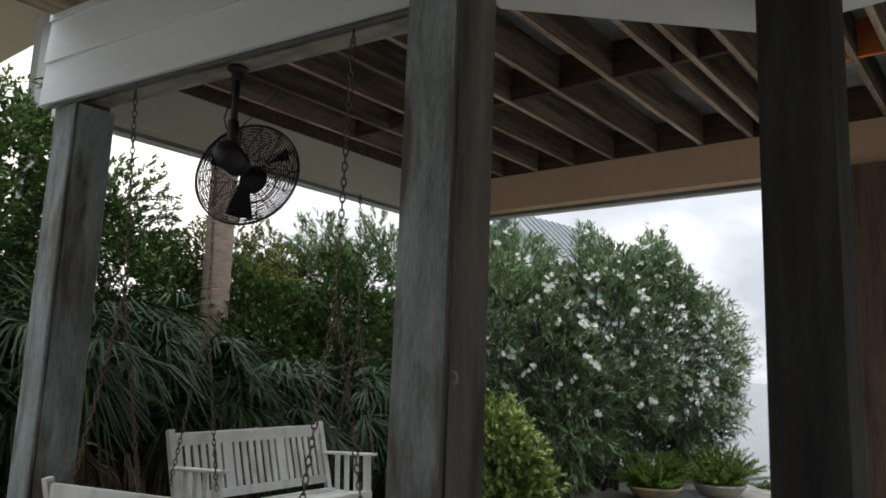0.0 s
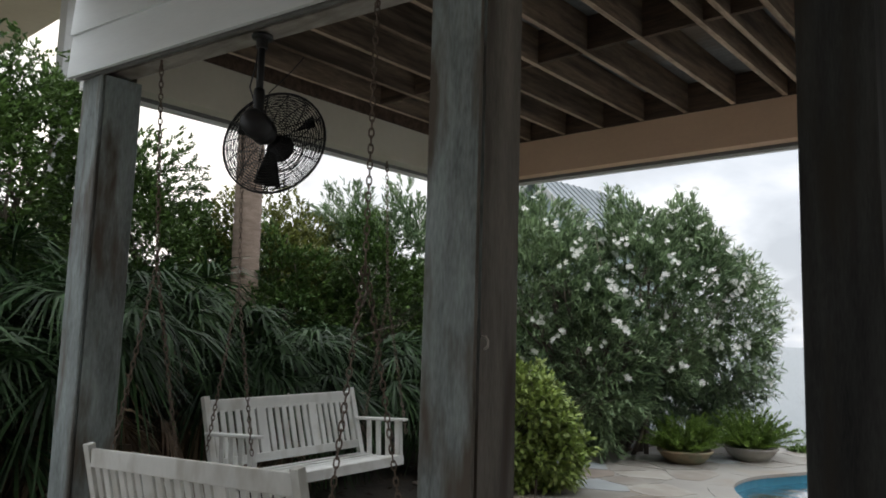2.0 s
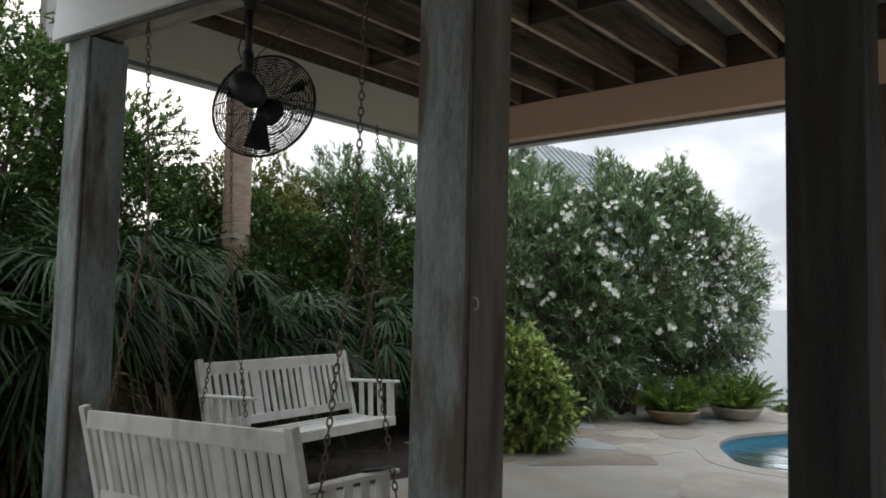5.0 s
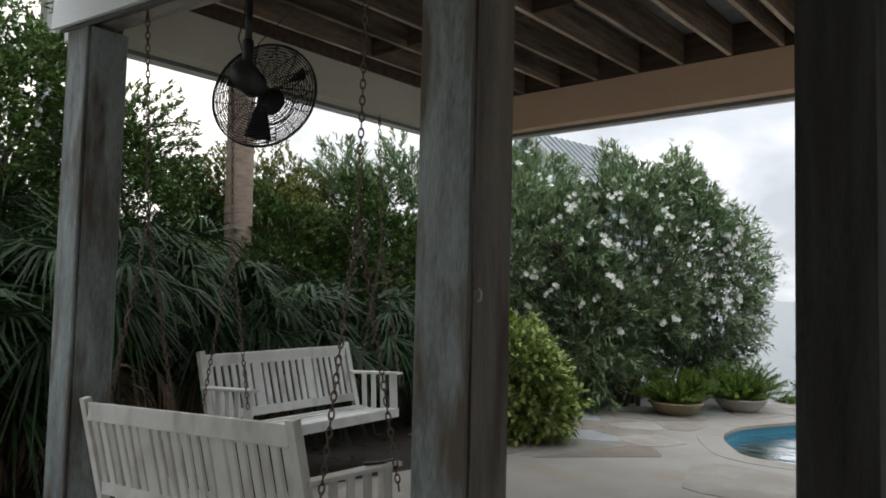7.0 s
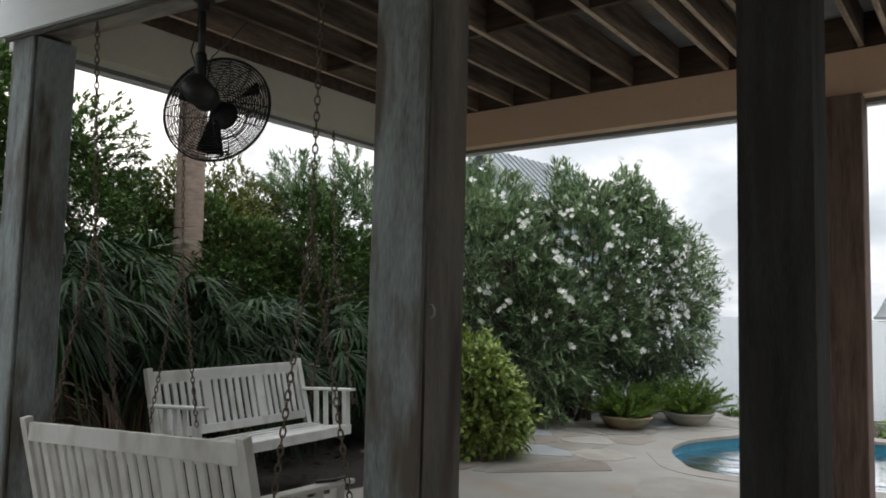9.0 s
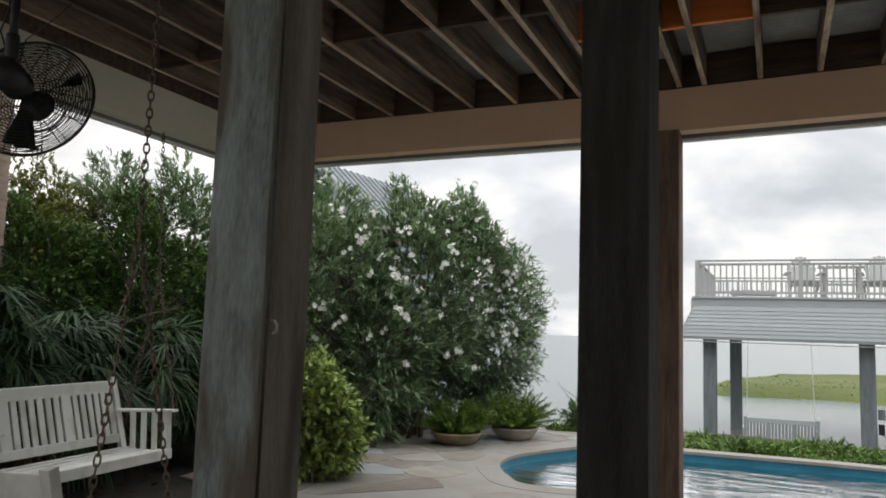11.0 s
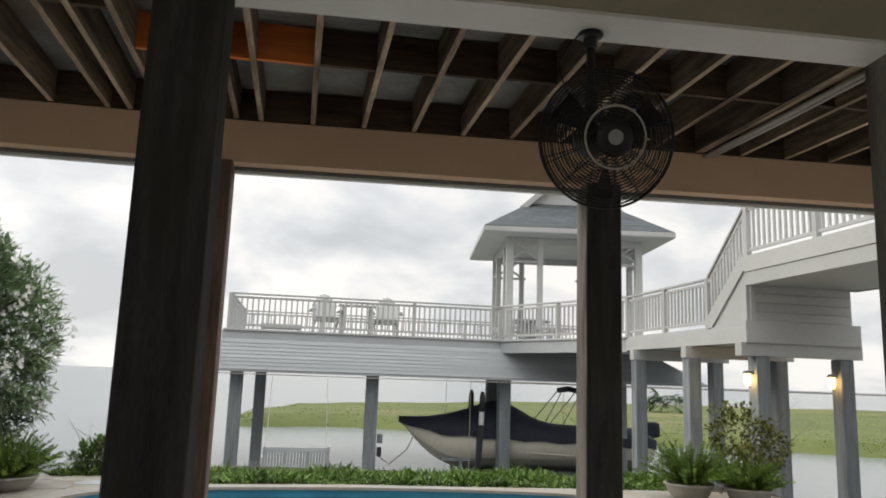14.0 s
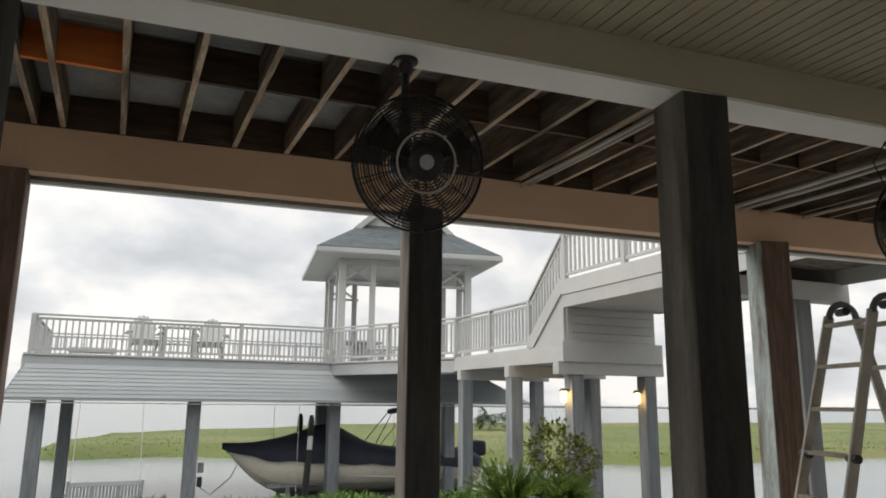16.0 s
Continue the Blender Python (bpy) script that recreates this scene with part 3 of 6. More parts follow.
beam("beam_far", (-5.42, 6.53), (BEND, 6.53), 0.16, Z_UNDER, Z_JOIST - 0.003, M_BEAM, "tan painted beam above the pool side")
beam("beam_far_east", (BEND, 6.53), (11.0, 6.53 - SKEW * (11.0 - BEND)), 0.16, Z_UNDER, Z_JOIST - 0.003, M_BEAM, "tan painted beam above the pool side")
beam("trim_far", (-5.46, 6.645), (BEND, 6.645), 0.06, Z_UNDER - 0.050, Z_JOIST + 0.3, M_WHITE, "white outer fascia board above the pool side")
beam("trim_far_east", (BEND, 6.645), (11.0, 6.645 - SKEW * (11.0 - BEND)), 0.06, Z_UNDER - 0.050, Z_JOIST + 0.3, M_WHITE, "white outer fascia board above the pool side")
beam("trim_far_track", (-5.40, 6.6), (BEND, 6.6), 0.025, Z_UNDER - 0.03, Z_UNDER + 0.02, M_DARKTRIM, "dark screen track under the beam")
beam("trim_far_track_east", (BEND, 6.6), (11.0, 6.6 - SKEW * (11.0 - BEND)), 0.025, Z_UNDER - 0.03, Z_UNDER + 0.02, M_DARKTRIM, "dark screen track under the beam")
beam("beam_left", (-5.29, 2.5), (-5.29, 6.44), 0.16, Z_UNDER, Z_JOIST - 0.003, M_SOFFIT, "pale beige beam above the far swing")
beam("trim_left", (-5.415, 2.2), (-5.415, 6.60), 0.06, Z_UNDER - 0.050, Z_JOIST + 0.3, M_WHITE, "white outer fascia board beside the shrubs")
beam("trim_left_track", (-5.375, 2.5), (-5.375, 6.58), 0.02, Z_UNDER - 0.03, Z_UNDER + 0.02, M_DARKTRIM, "dark screen track under the side beam")

# wing fascia with lapped siding, a little askew to the rest
FA, FB = Vector((-5.43, 2.13)), Vector((-2.21, 2.50))
fd = (FB - FA).normalized()
fn = Vector((fd.y, -fd.x))
wing = thing("wing_fascia", "pale lapped siding boards over the wing beam", "fascia", kind="structure")
for i in range(3):
    z0 = Z_UNDER + 0.005 + i * 0.312
    bm = bmesh.new()
    lowo, hio = 0.030, 0.008
    pts = []
    for q, zz, off in ((FA, z0, lowo), (FB, z0, lowo), (FB, z0 + 0.33, hio), (FA, z0 + 0.33, hio)):
        pts.append((q + fn * off, zz))
    f1 = [bm.verts.new((p.x, p.y, zz)) for p, zz in pts]
    f2 = [bm.verts.new((p.x - fn.x * 0.028, p.y - fn.y * 0.028, zz)) for p, zz in pts]
    bm.faces.new(f1)
    bm.faces.new(f2[::-1])
    for k in range(4):
        bm.faces.new((f1[k], f2[k], f2[(k + 1) % 4], f1[(k + 1) % 4]))
    part("siding_board", bm, M_SIDING, wing)
bm = bmesh.new()
add_beam(bm, (*(FA + fn * 0.02), Z_UNDER + 0.975), (*(FB + fn * 0.02), Z_UNDER + 0.975), 0.09, 0.05, 0.005)
part("cap_board", bm, M_SIDING, wing)
beam("beam_wing", tuple(FA - fn * 0.20 + fd * 0.02), tuple(FB - fn * 0.20), 0.15, Z_UNDER + 0.03, Z_JOIST - 0.003, M_WEATHERED, "pale weathered beam behind the wing siding")
beam("trim_wing", tuple(FA - fn * 0.075 + fd * 0.02), tuple(FB - fn * 0.075), 0.045, Z_UNDER + 0.06, Z_UNDER + 0.11, M_WEATHERED, "pale board under the wing edge")
beam("trim_wing_track", tuple(FA - fn * 0.03 + fd * 0.03), tuple(FB - fn * 0.03), 0.03, Z_UNDER - 0.005, Z_UNDER + 0.045, M_DARKTRIM, "dark screen track under the wing siding")

for k in range(7):
    q = FA.lerp(FB, (k + 0.6) / 7.4)
    a, b = q - fn * 0.005, q - fn * 0.125
    bm = bmesh.new()
    add_beam(bm, (a.x, a.y, Z_UNDER + 0.075), (b.x, b.y, Z_UNDER + 0.075), 0.02, 0.012)
    part("bracket", bm, M_WEATHERED, wing)
# Dark sheet over the brackets, added in place of shade in the open gap.
bm = bmesh.new()
add_beam(bm, (*(FA - fn * 0.07 + fd * 0.02), Z_UNDER + 0.20), (*(FB - fn * 0.07), Z_UNDER + 0.20), 0.12, 0.02)
part("gap_shade_board", bm, M_DARKTRIM, wing)

# diagonal and soffit beams of the house edge
bm = bmesh.new()
add_prism(bm, [(-1.97, 2.74), (-1.07, 3.65), (-0.802, 3.672), (-0.802, 3.402), (-0.93, 3.28), (-1.92, 2.35)], Z_UNDER, Z_DECK)
solid("beam_diagonal", bm, M_WHITE, "white boxed beam running diagonally between posts", "beam", "structure")


def soffit_y(x, outer):
    return (3.63 if outer else 3.36) - 0.053 * x


bm = bmesh.new()
add_prism(bm, [(-0.80, soffit_y(-0.80, False)), (10.0, soffit_y(10.0, False)), (10.0, soffit_y(10.0, True)), (-0.80, soffit_y(-0.80, True))], Z_UNDER, Z_UNDER + 0.02)
solid("trim_soffit", bm, M_WHITE, "white soffit board under the house edge", "trim", "structure")
bm = bmesh.new()
add_prism(bm, [(-0.80, soffit_y(-0.8, False) - 0.012), (10.0, soffit_y(10.0, False) - 0.012), (10.0, soffit_y(10.0, True) - 0.01), (-0.80, soffit_y(-0.8, True) - 0.01)], Z_UNDER + 0.02, Z_DECK)
solid("beam_soffit", bm, M_BEADBOARD, "beige boxed beam along the house edge", "beam", "structure")

# beadboard ceiling over the camera's side
bm = bmesh.new()
x = -2.2
while x < 10.0:
    y1 = min(2.42 + (x + 2.2) * 0.95, soffit_y(x, False) - 0.02)
    add_box(bm, (x, -8, 3.58), (x + 0.080, y1, 3.60))
    add_box(bm, (x + 0.080, -8, 3.588), (x + 0.092, y1, 3.60))
    x += 0.092
add_box(bm, (-2.2, -8, 3.602), (10.0, 2.4, 3.64))
solid("ceiling", bm, M_BEADBOARD, "beige beadboard ceiling under the house", "ceiling", "structure")
# Deck over the joists; behind them it blocks sky for the unbuilt house.
bm = bmesh.new()
add_box(bm, (-5.4, -8, Z_DECK + 0.03), (12.0, 6.6, Z_DECK + 0.09))
solid("deck_floor_slab", bm, M_JOIST, "timber deck boards above the joists, stretched unseen to block the sky", "deck", "structure")
# Unseen wall added behind the camera; its white throws light onto the soffit.
bm = bmesh.new()
add_box(bm, (-2.2, -4.2, 0), (10.0, -4.0, 3.578))
solid("wall_back", bm, M_WHITE, "unseen white wall added to close the space and bounce light", "wall", "structure")
# Added pale sheet, out of view, lifting the light on joists and beams.
bm = bmesh.new()
add_prism(bm, [(-1.9, -4.0), (10.0, -4.0), (10.0, 5.5), (-0.5, 6.2), (-0.5, 4.0), (-1.9, 2.8)], 0.0, 0.012)
solid("floor_bounce", bm, M_PALEFLOOR, "unseen pale floor added to bounce light up under the house", "floor", "structure")

# joists, blocking and corrugated pan
deckframe = thing("deck_frame", "exposed rough joists and blocking under a deck", "joists", kind="structure")
jx = [-4.91 + 0.429 * k for k in range(9)] + [-0.69 + 0.428 * k for k in range(28)] + [-1.73, -0.89, 3.21]
for x in sorted(jx):
    y0 = 2.62 if x < -2.0 else (2.85 + (x + 2.0) * 0.9 if x < -1.1 else 3.66 - 0.053 * x)
    y1 = far_y(x, 6.44)
    bm = bmesh.new()
    add_box(bm, (x - 0.021, y0, Z_JOIST + random.uniform(-0.004, 0.004)), (x + 0.021, y1, Z_DECK - 0.006), None, 0.003)
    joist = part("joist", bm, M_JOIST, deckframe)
    # Vertical sides take the shaded copy, undersides keep the pale, lit tone.
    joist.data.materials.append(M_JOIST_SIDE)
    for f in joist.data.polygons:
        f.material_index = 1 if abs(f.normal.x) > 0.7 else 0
xs = sorted(jx)
for a, b in zip(xs, xs[1:]):
    yb = 4.65 if b < -0.95 else far_y(b, 5.22)
    if b - a > 0.1:
        bm = bmesh.new()
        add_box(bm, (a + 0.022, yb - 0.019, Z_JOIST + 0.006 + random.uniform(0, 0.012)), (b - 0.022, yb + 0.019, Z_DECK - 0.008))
        # Bays whose boards carry the warm glow as orange colour.
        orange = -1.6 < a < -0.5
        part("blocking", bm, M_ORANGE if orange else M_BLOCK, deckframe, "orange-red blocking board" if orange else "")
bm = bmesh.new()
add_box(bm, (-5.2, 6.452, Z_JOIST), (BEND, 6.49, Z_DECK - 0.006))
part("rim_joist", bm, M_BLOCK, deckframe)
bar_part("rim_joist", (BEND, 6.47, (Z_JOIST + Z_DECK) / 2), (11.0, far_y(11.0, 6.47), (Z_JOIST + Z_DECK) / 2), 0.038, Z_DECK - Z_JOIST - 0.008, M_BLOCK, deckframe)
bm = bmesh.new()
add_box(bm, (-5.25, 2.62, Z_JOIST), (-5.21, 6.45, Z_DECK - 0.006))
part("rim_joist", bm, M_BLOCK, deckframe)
bm = bmesh.new()
ys = np.arange(2.3, 6.6, 0.0175)
prev = None
for i, yy in enumerate(ys):
    zz = Z_DECK - 0.002 + (0.0, 0.012, 0.018, 0.012)[i % 4]
    cur = (bm.verts.new((-5.35, yy, zz)), bm.verts.new((11.0, yy, zz)))
    if prev:
        bm.faces.new((prev[0], prev[1], cur[1], cur[0]))
    prev = cur
part("metal_pan", bm, M_PAN, deckframe, "corrugated galvanised sheet")
for i, (x, z, r) in enumerate(((3.22, 3.66, 0.020), (3.30, 3.67, 0.014), (5.6, 3.66, 0.024), (5.75, 3.66, 0.018), (6.05, 3.665, 0.022), (6.6, 3.66, 0.02))):
    bm = bmesh.new()
    add_tube(bm, [(x, 3.6 - 0.053 * x + 0.02, z), (x + 0.01, 5.0, z - 0.006), (x, far_y(x, 6.43), z)], r, 8)
    solid("conduit_pipe", bm, M_PVC, "pale pipe strapped under the joists", "pipe", group="pipes under the joists", smooth=True)


# ---------------------------------------------------------------- porch swings, chains
def swing(w, at, label, group, mat=None):
    """A hanging slatted bench: origin on the floor below its middle, facing +y."""
    mat = mat or M_BENCH
    b = thing("porch_swing", label, "swing bench", group)
    lean = lambda z: -0.23 - (z - 0.52) * 0.23
    h = w / 2

    def slope_bar(name, x, z0, z1, wd, th, dy=0.0):
        bm = bmesh.new()
        add_beam(bm, (x, lean(z0) + dy, z0), (x, lean(z1) + dy, z1), wd, th, 0.004, up=(0, 1, 0))
        part(name, bm, mat, b)

    for s in (-1, 1):
        slope_bar("back_post", s * (h - 0.06), 0.42, 1.12, 0.055, 0.05)
    for s in (-1, 1):
        slope_bar("back_stile", s * (h * 0.33), 0.60, 1.01, 0.10, 0.022)
    bar_part("top_rail", (-h + 0.088, lean(1.04), 1.04), (h - 0.088, lean(1.04), 1.04), 0.035, 0.105, mat, b, 0.006)
    bar_part("back_rail", (-h + 0.088, lean(0.59), 0.59), (h - 0.088, lean(0.59), 0.59), 0.035, 0.075, mat, b, 0.006)
    gap = [(-h + 0.075, -h * 0.33 - 0.043), (-h * 0.33 + 0.043, h * 0.33 - 0.043), (h * 0.33 + 0.043, h - 0.075)]
    for a, c in gap:
        n = 6
        pitch = (c - a) / (n + 0.36)
        for k in range(n):
            slope_bar("back_slat", a + pitch * (k + 0.68), 0.625, 1.0, pitch * 0.64, 0.018)
    for k in range(7):
        y = -0.20 + k * 0.075
        z = 0.495 - 0.02 * math.sin(k / 6 * math.pi)
        bar_part("seat_slat", (-h + 0.03, y, z), (h - 0.03, y, z), 0.064, 0.02, mat, b, 0.004)
    bar_part("front_apron", (-h + 0.03, 0.285, 0.46), (h - 0.03, 0.285, 0.46), 0.03, 0.085, mat, b, 0.005)
    bar_part("rear_apron", (-h + 0.03, -0.215, 0.455), (h - 0.03, -0.215, 0.455), 0.03, 0.065, mat, b, 0.005)
    for s in (-1, 1):
        x = s * (h - 0.05)
        bar_part("seat_bearer", (x, -0.20, 0.455), (x, 0.27, 0.455), 0.045, 0.06, mat, b, 0.004)
        bar_part("arm_post", (x, 0.255, 0.42), (x, 0.255, 0.815), 0.05, 0.06, mat, b, 0.005)
        bm = bmesh.new()
        add_box(bm, (x - 0.042, -0.30, 0.815), (x + 0.042, 0.345, 0.84), None, 0.008)
        part("armrest", bm, mat, b)
        for k in range(3):
            y = -0.12 + k * 0.12
            bar_part("arm_slat", (x, y, 0.485), (x, y, 0.815), 0.014, 0.055, mat, b, 0.002)
    b.matrix_world = at
    return b


SW1 = pose(-3.633, 2.476, -0.151, -0.96, -2.66, 3.8)
SW2 = pose(-5.248, 4.364, -0.027, 3.2, 0.46, -86.5)
swing(1.90, SW1, "chalky white slatted porch swing hanging from the wing beam", "porch swings")
swing(1.815, SW2, "chalky white slatted porch swing hanging beside the shrubs", "porch swings")


def chain(pts, label="rusty steel chain holding a porch swing", r=0.0042, pitch=0.041, group="swing chains"):
    """Interlocked oval links along a polyline."""
    bm = bmesh.new()
    pts = [Vector(p) for p in pts]
    flip = 0
    for a, b in zip(pts, pts[1:]):
        n = max(1, round((b - a).length / pitch))
        d = (b - a).normalized()
        u0 = d.orthogonal().normalized()
        for i in range(n):
            c = a.lerp(b, (i + 0.5) / n)
            u = u0 if flip % 2 else d.cross(u0)
            flip += 1
            w = d.cross(u)
            half, wide = pitch * 0.66, 0.0125
            rows = []
            for k in range(10):
                t = 2 * math.pi * k / 10
                q = c + d * half * math.cos(t) + u * wide * math.sin(t)
                nn = (d * math.cos(t) * wide + u * math.sin(t) * half).normalized()
                rows.append([bm.verts.new(q + nn * r * math.cos(e) + w * r * math.sin(e)) for e in (0, math.pi / 2, math.pi, 1.5 * math.pi)])
            for k in range(10):
                r0, r1 = rows[k], rows[(k + 1) % 10]
                for m in range(4):
                    bm.faces.new((r0[m], r1[m], r1[(m + 1) % 4], r0[(m + 1) % 4]))
    return solid("swing_chain", bm, M_CHAIN, label, "chain", group=group)


def hung(sw, w, tops, knots, zf):
    for s, top, knot in zip((-1, 1), tops, knots):
        chain([top, knot])
        for y in (-0.255, 0.31):
            chain([knot, sw @ Vector((s * (w / 2 - 0.05 + 0.046), y, zf))])
        bm = bmesh.new()
        add_tube(bm, [Vector(top) + Vector((0, 0, 0.045)), Vector(top) + Vector((0, 0, -0.02))], 0.008, 8)
        add_ring(bm, Vector(top) + Vector((0, 0, -0.03)), (0, 1, 0), 0.018, 0.005, 14, 5)
        solid("eye_bolt", bm, M_CHAIN, "rusty eye bolt under a beam", "bolt", group="eye bolts", smooth=True)


hung(SW1, 1.90, [(-4.60, 2.36, 3.34), (-2.78, 2.56, 3.34)], [(-4.56, 2.41, 2.02), (-2.75, 2.52, 1.98)], 0.70)
hung(SW2, 1.815, [(-5.30, 5.15, 3.31), (-5.30, 3.47, 3.31)], [(-5.27, 5.20, 2.0), (-5.26, 3.50, 1.95)], 0.70)

tool = thing("folding_tool", "small black folding tool lying on the armrest", "hand tool")
bm = bmesh.new()
ar = SW1 @ Vector((0.90, 0.20, 0.842))
add_beam(bm, ar + Vector((-0.02, -0.08, 0.008)), ar + Vector((0.02, 0.02, 0.008)), 0.018, 0.014, 0.003)
add_beam(bm, ar + Vector((0.02, 0.02, 0.009)), ar + Vector((0.01, 0.12, 0.009)), 0.016, 0.012, 0.003)
part("handle", bm, M_BLACK, tool)


# ---------------------------------------------------------------- misting fans
def fan(mount, motor, axis, label, radius=0.33):
    """A caged drum fan hanging on a rod from a beam; axis is the way the air blows."""
    f = thing("hanging_fan", label, "fan", "hanging fans")
    mount, motor, ax = Vector(mount), Vector(motor), Vector(axis).normalized()
    u = ax.orthogonal().normalized() if abs(ax.z) > 0.95 else ax.cross(Vector((0, 0, 1))).normalized()
    v = u.cross(ax)
    frame_m = Matrix((u, v, ax)).transposed().to_4x4()
    bm = bmesh.new()
    add_lathe(bm, [(0.062, 0), (0.064, -0.012), (0.058, -0.02), (0.036, -0.026), (0.034, -0.075), (0.03, -0.08)], 18, mount)
    part("mount_flange", bm, M_BLACK, f, smooth=False)
    elbow = Vector((mount.x, mount.y, motor.z + 0.20))
    bm = bmesh.new()
    add_tube(bm, [mount + Vector((0, 0, -0.06)), elbow], 0.021, 10)
    part("down_rod", bm, M_BLACK, f, smooth=True)
    bm = bmesh.new()
    add_tube(bm, [elbow + Vector((0, 0, 0.03)), elbow, elbow.lerp(motor, 0.5) - ax * 0.02, motor + Vector((0, 0, 0.05))], [0.03, 0.034, 0.03, 0.036], 10)
    part("tilt_bracket", bm, M_BLACK, f, smooth=True)
    bm = bmesh.new()
    add_lathe(bm, [(0.005, -0.15), (0.05, -0.145), (0.075, -0.12), (0.082, -0.08), (0.082, -0.03), (0.075, 0.0), (0.078, 0.005), (0.078, 0.06), (0.05, 0.075), (0.045, 0.12)], 20)
    bm.transform(Matrix.Translation(motor) @ frame_m)
    part("motor", bm, M_BLACK, f, smooth=True)
    bm = bmesh.new()
    add_box(bm, (-0.045, 0.072, 0.008), (0.045, 0.084, 0.058), None, 0.003)
    bm.transform(Matrix.Translation(motor) @ frame_m)
    part("rating_plate", bm, M_GREYPL, f, "pale grey motor label")
    c = motor + ax * 0.19
    for name, sign, depth in (("rear_guard", -1, 0.085), ("front_guard", 1, 0.095)):
        bm = bmesh.new()
        prof = lambda q: depth * (1 - q ** 2.6)
        k = 0.09 / radius
        rings = 17
        for i in range(rings):
            q = k + (1 - k) * i / (rings - 1)
            add_ring(bm, c + ax * sign * (0.006 + prof(q)), ax, radius * q, 0.0028 if i < rings - 1 else 0.006, 40, 4)
        for j in range(14):
            a = 2 * math.pi * j / 14 + (0.1 if sign > 0 else 0)
            d = u * math.cos(a) + v * math.sin(a)
            add_tube(bm, [c + d * radius * q + ax * sign * (0.008 + prof(q)) for q in (k, 0.5, 0.75, 0.92, 1.0)], 0.0032, 5)
        part(name, bm, M_BLACK, f, smooth=True)
    bm = bmesh.new()
    add_lathe(bm, [(0.002, 0.092), (0.085, 0.094), (0.09, 0.10), (0.086, 0.108), (0.05, 0.112), (0.002, 0.114)], 24)
    bm.transform(Matrix.Translation(c) @ frame_m)
    part("hub_cap", bm, M_BLACK, f, smooth=True)
    bm = bmesh.new()
    add_lathe(bm, [(0.002, 0.1145), (0.036, 0.1145), (0.036, 0.118), (0.002, 0.119)], 20)
    add_box(bm, (-0.03, -0.006, 0.1185), (0.03, 0.006, 0.121))
    bm.transform(Matrix.Translation(c) @ frame_m)
    part("badge", bm, M_GREYPL, f, "round pale badge")
    bm = bmesh.new()
    add_ring(bm, c + ax * 0.112, ax, 0.145, 0.0055, 40, 6)
    for j in range(6):
        a = 2 * math.pi * j / 6
        d = u * math.cos(a) + v * math.sin(a)
        add_tube(bm, [c + ax * 0.112 + d * 0.145, c + ax * 0.135 + d * 0.150], 0.005, 6)
    part("mist_ring", bm, M_PVC, f, "pale misting hose ring", True)
    for j in range(3):
        bm = bmesh.new()
        a0 = 2 * math.pi * j / 3 + 0.5
        rows = []
        for q in (0.07, 0.14, 0.22, 0.285):
            row = []
            for s in range(5):
                a = a0 + (s - 2) * 0.125 * (0.7 + q)
                tw = (s - 2) * 0.022
                row.append(bm.verts.new(c + (u * math.cos(a) + v * math.sin(a)) * q + ax * tw))
            rows.append(row)
        for r0, r1 in zip(rows, rows[1:]):
            for s in range(4):
                bm.faces.new((r0[s], r0[s + 1], r1[s + 1], r1[s]))
        bmesh.ops.solidify(bm, geom=list(bm.faces), thickness=0.003)
        part("blade", bm, M_BLACK, f, smooth=True)
    bm = bmesh.new()
    add_tube(bm, [mount + Vector((-0.06, 0.02, -0.01)), mount + Vector((-0.14, 0.06, -0.14)), mount + Vector((-0.13, 0.02, -0.28)), motor + Vector((-0.03, 0, 0.08))], 0.0045, 6)
    part("power_cable", bm, M_BLACK, f, smooth=True)
    bm = bmesh.new()
    add_tube(bm, [motor + Vector((0.03, 0, 0.09)), elbow + Vector((0.07, 0.02, 0.0)), elbow + Vector((0.2, 0.06, 0.1)), elbow + Vector((0.30, 0.08, 0.18))], 0.0035, 6)
    part("mist_hose", bm, M_BLACK, f, smooth=True)
    return f


fan((-3.69, 2.50, 3.345), (-3.70, 2.53, 2.79), (-0.46, 0.83, -0.16), "black caged misting fan hanging over a porch swing")
fan((1.06, 3.50, 3.33), (1.12, 3.60, 2.81), (-0.05, -0.97, -0.24), "black caged misting fan hanging from the white soffit")
fan((4.38, 3.28, 3.33), (4.46, 3.36, 2.81), (-0.25, -0.95, -0.2), "black caged misting fan near the ladder")

# ---------------------------------------------------------------- shrubs and palms beside the wing
s, p, d, rng = shrub("oleander_shrub", "large oleander with narrow leaves and white flowers", "shrub", (-5.6, 10.4, -0.03),
                     [(-6.25, 9.35, 1.80, 1.3, 1.2, 1.98), (-5.45, 10.9, 2.0, 1.2, 1.3, 1.86), (-4.76, 12.25, 1.85, 1.02, 1.0, 1.68), (-5.0, 11.65, 2.35, 0.96, 0.95, 1.56), (-7.5, 10.0, 2.0, 1.3, 1.3, 1.6), (-5.35, 9.6, 1.3, 0.75, 0.95, 1.3)],
                     10500, 11, 0.15, 0.026, M_OLEANDER, 11, spread=0.55, lift=0.45, droop=0.2, stem_count=34, r0=0.035, lump=0.13)
out = np.random.default_rng(5)
sel = out.choice(len(p), 800, replace=False)
bm = bmesh.new()
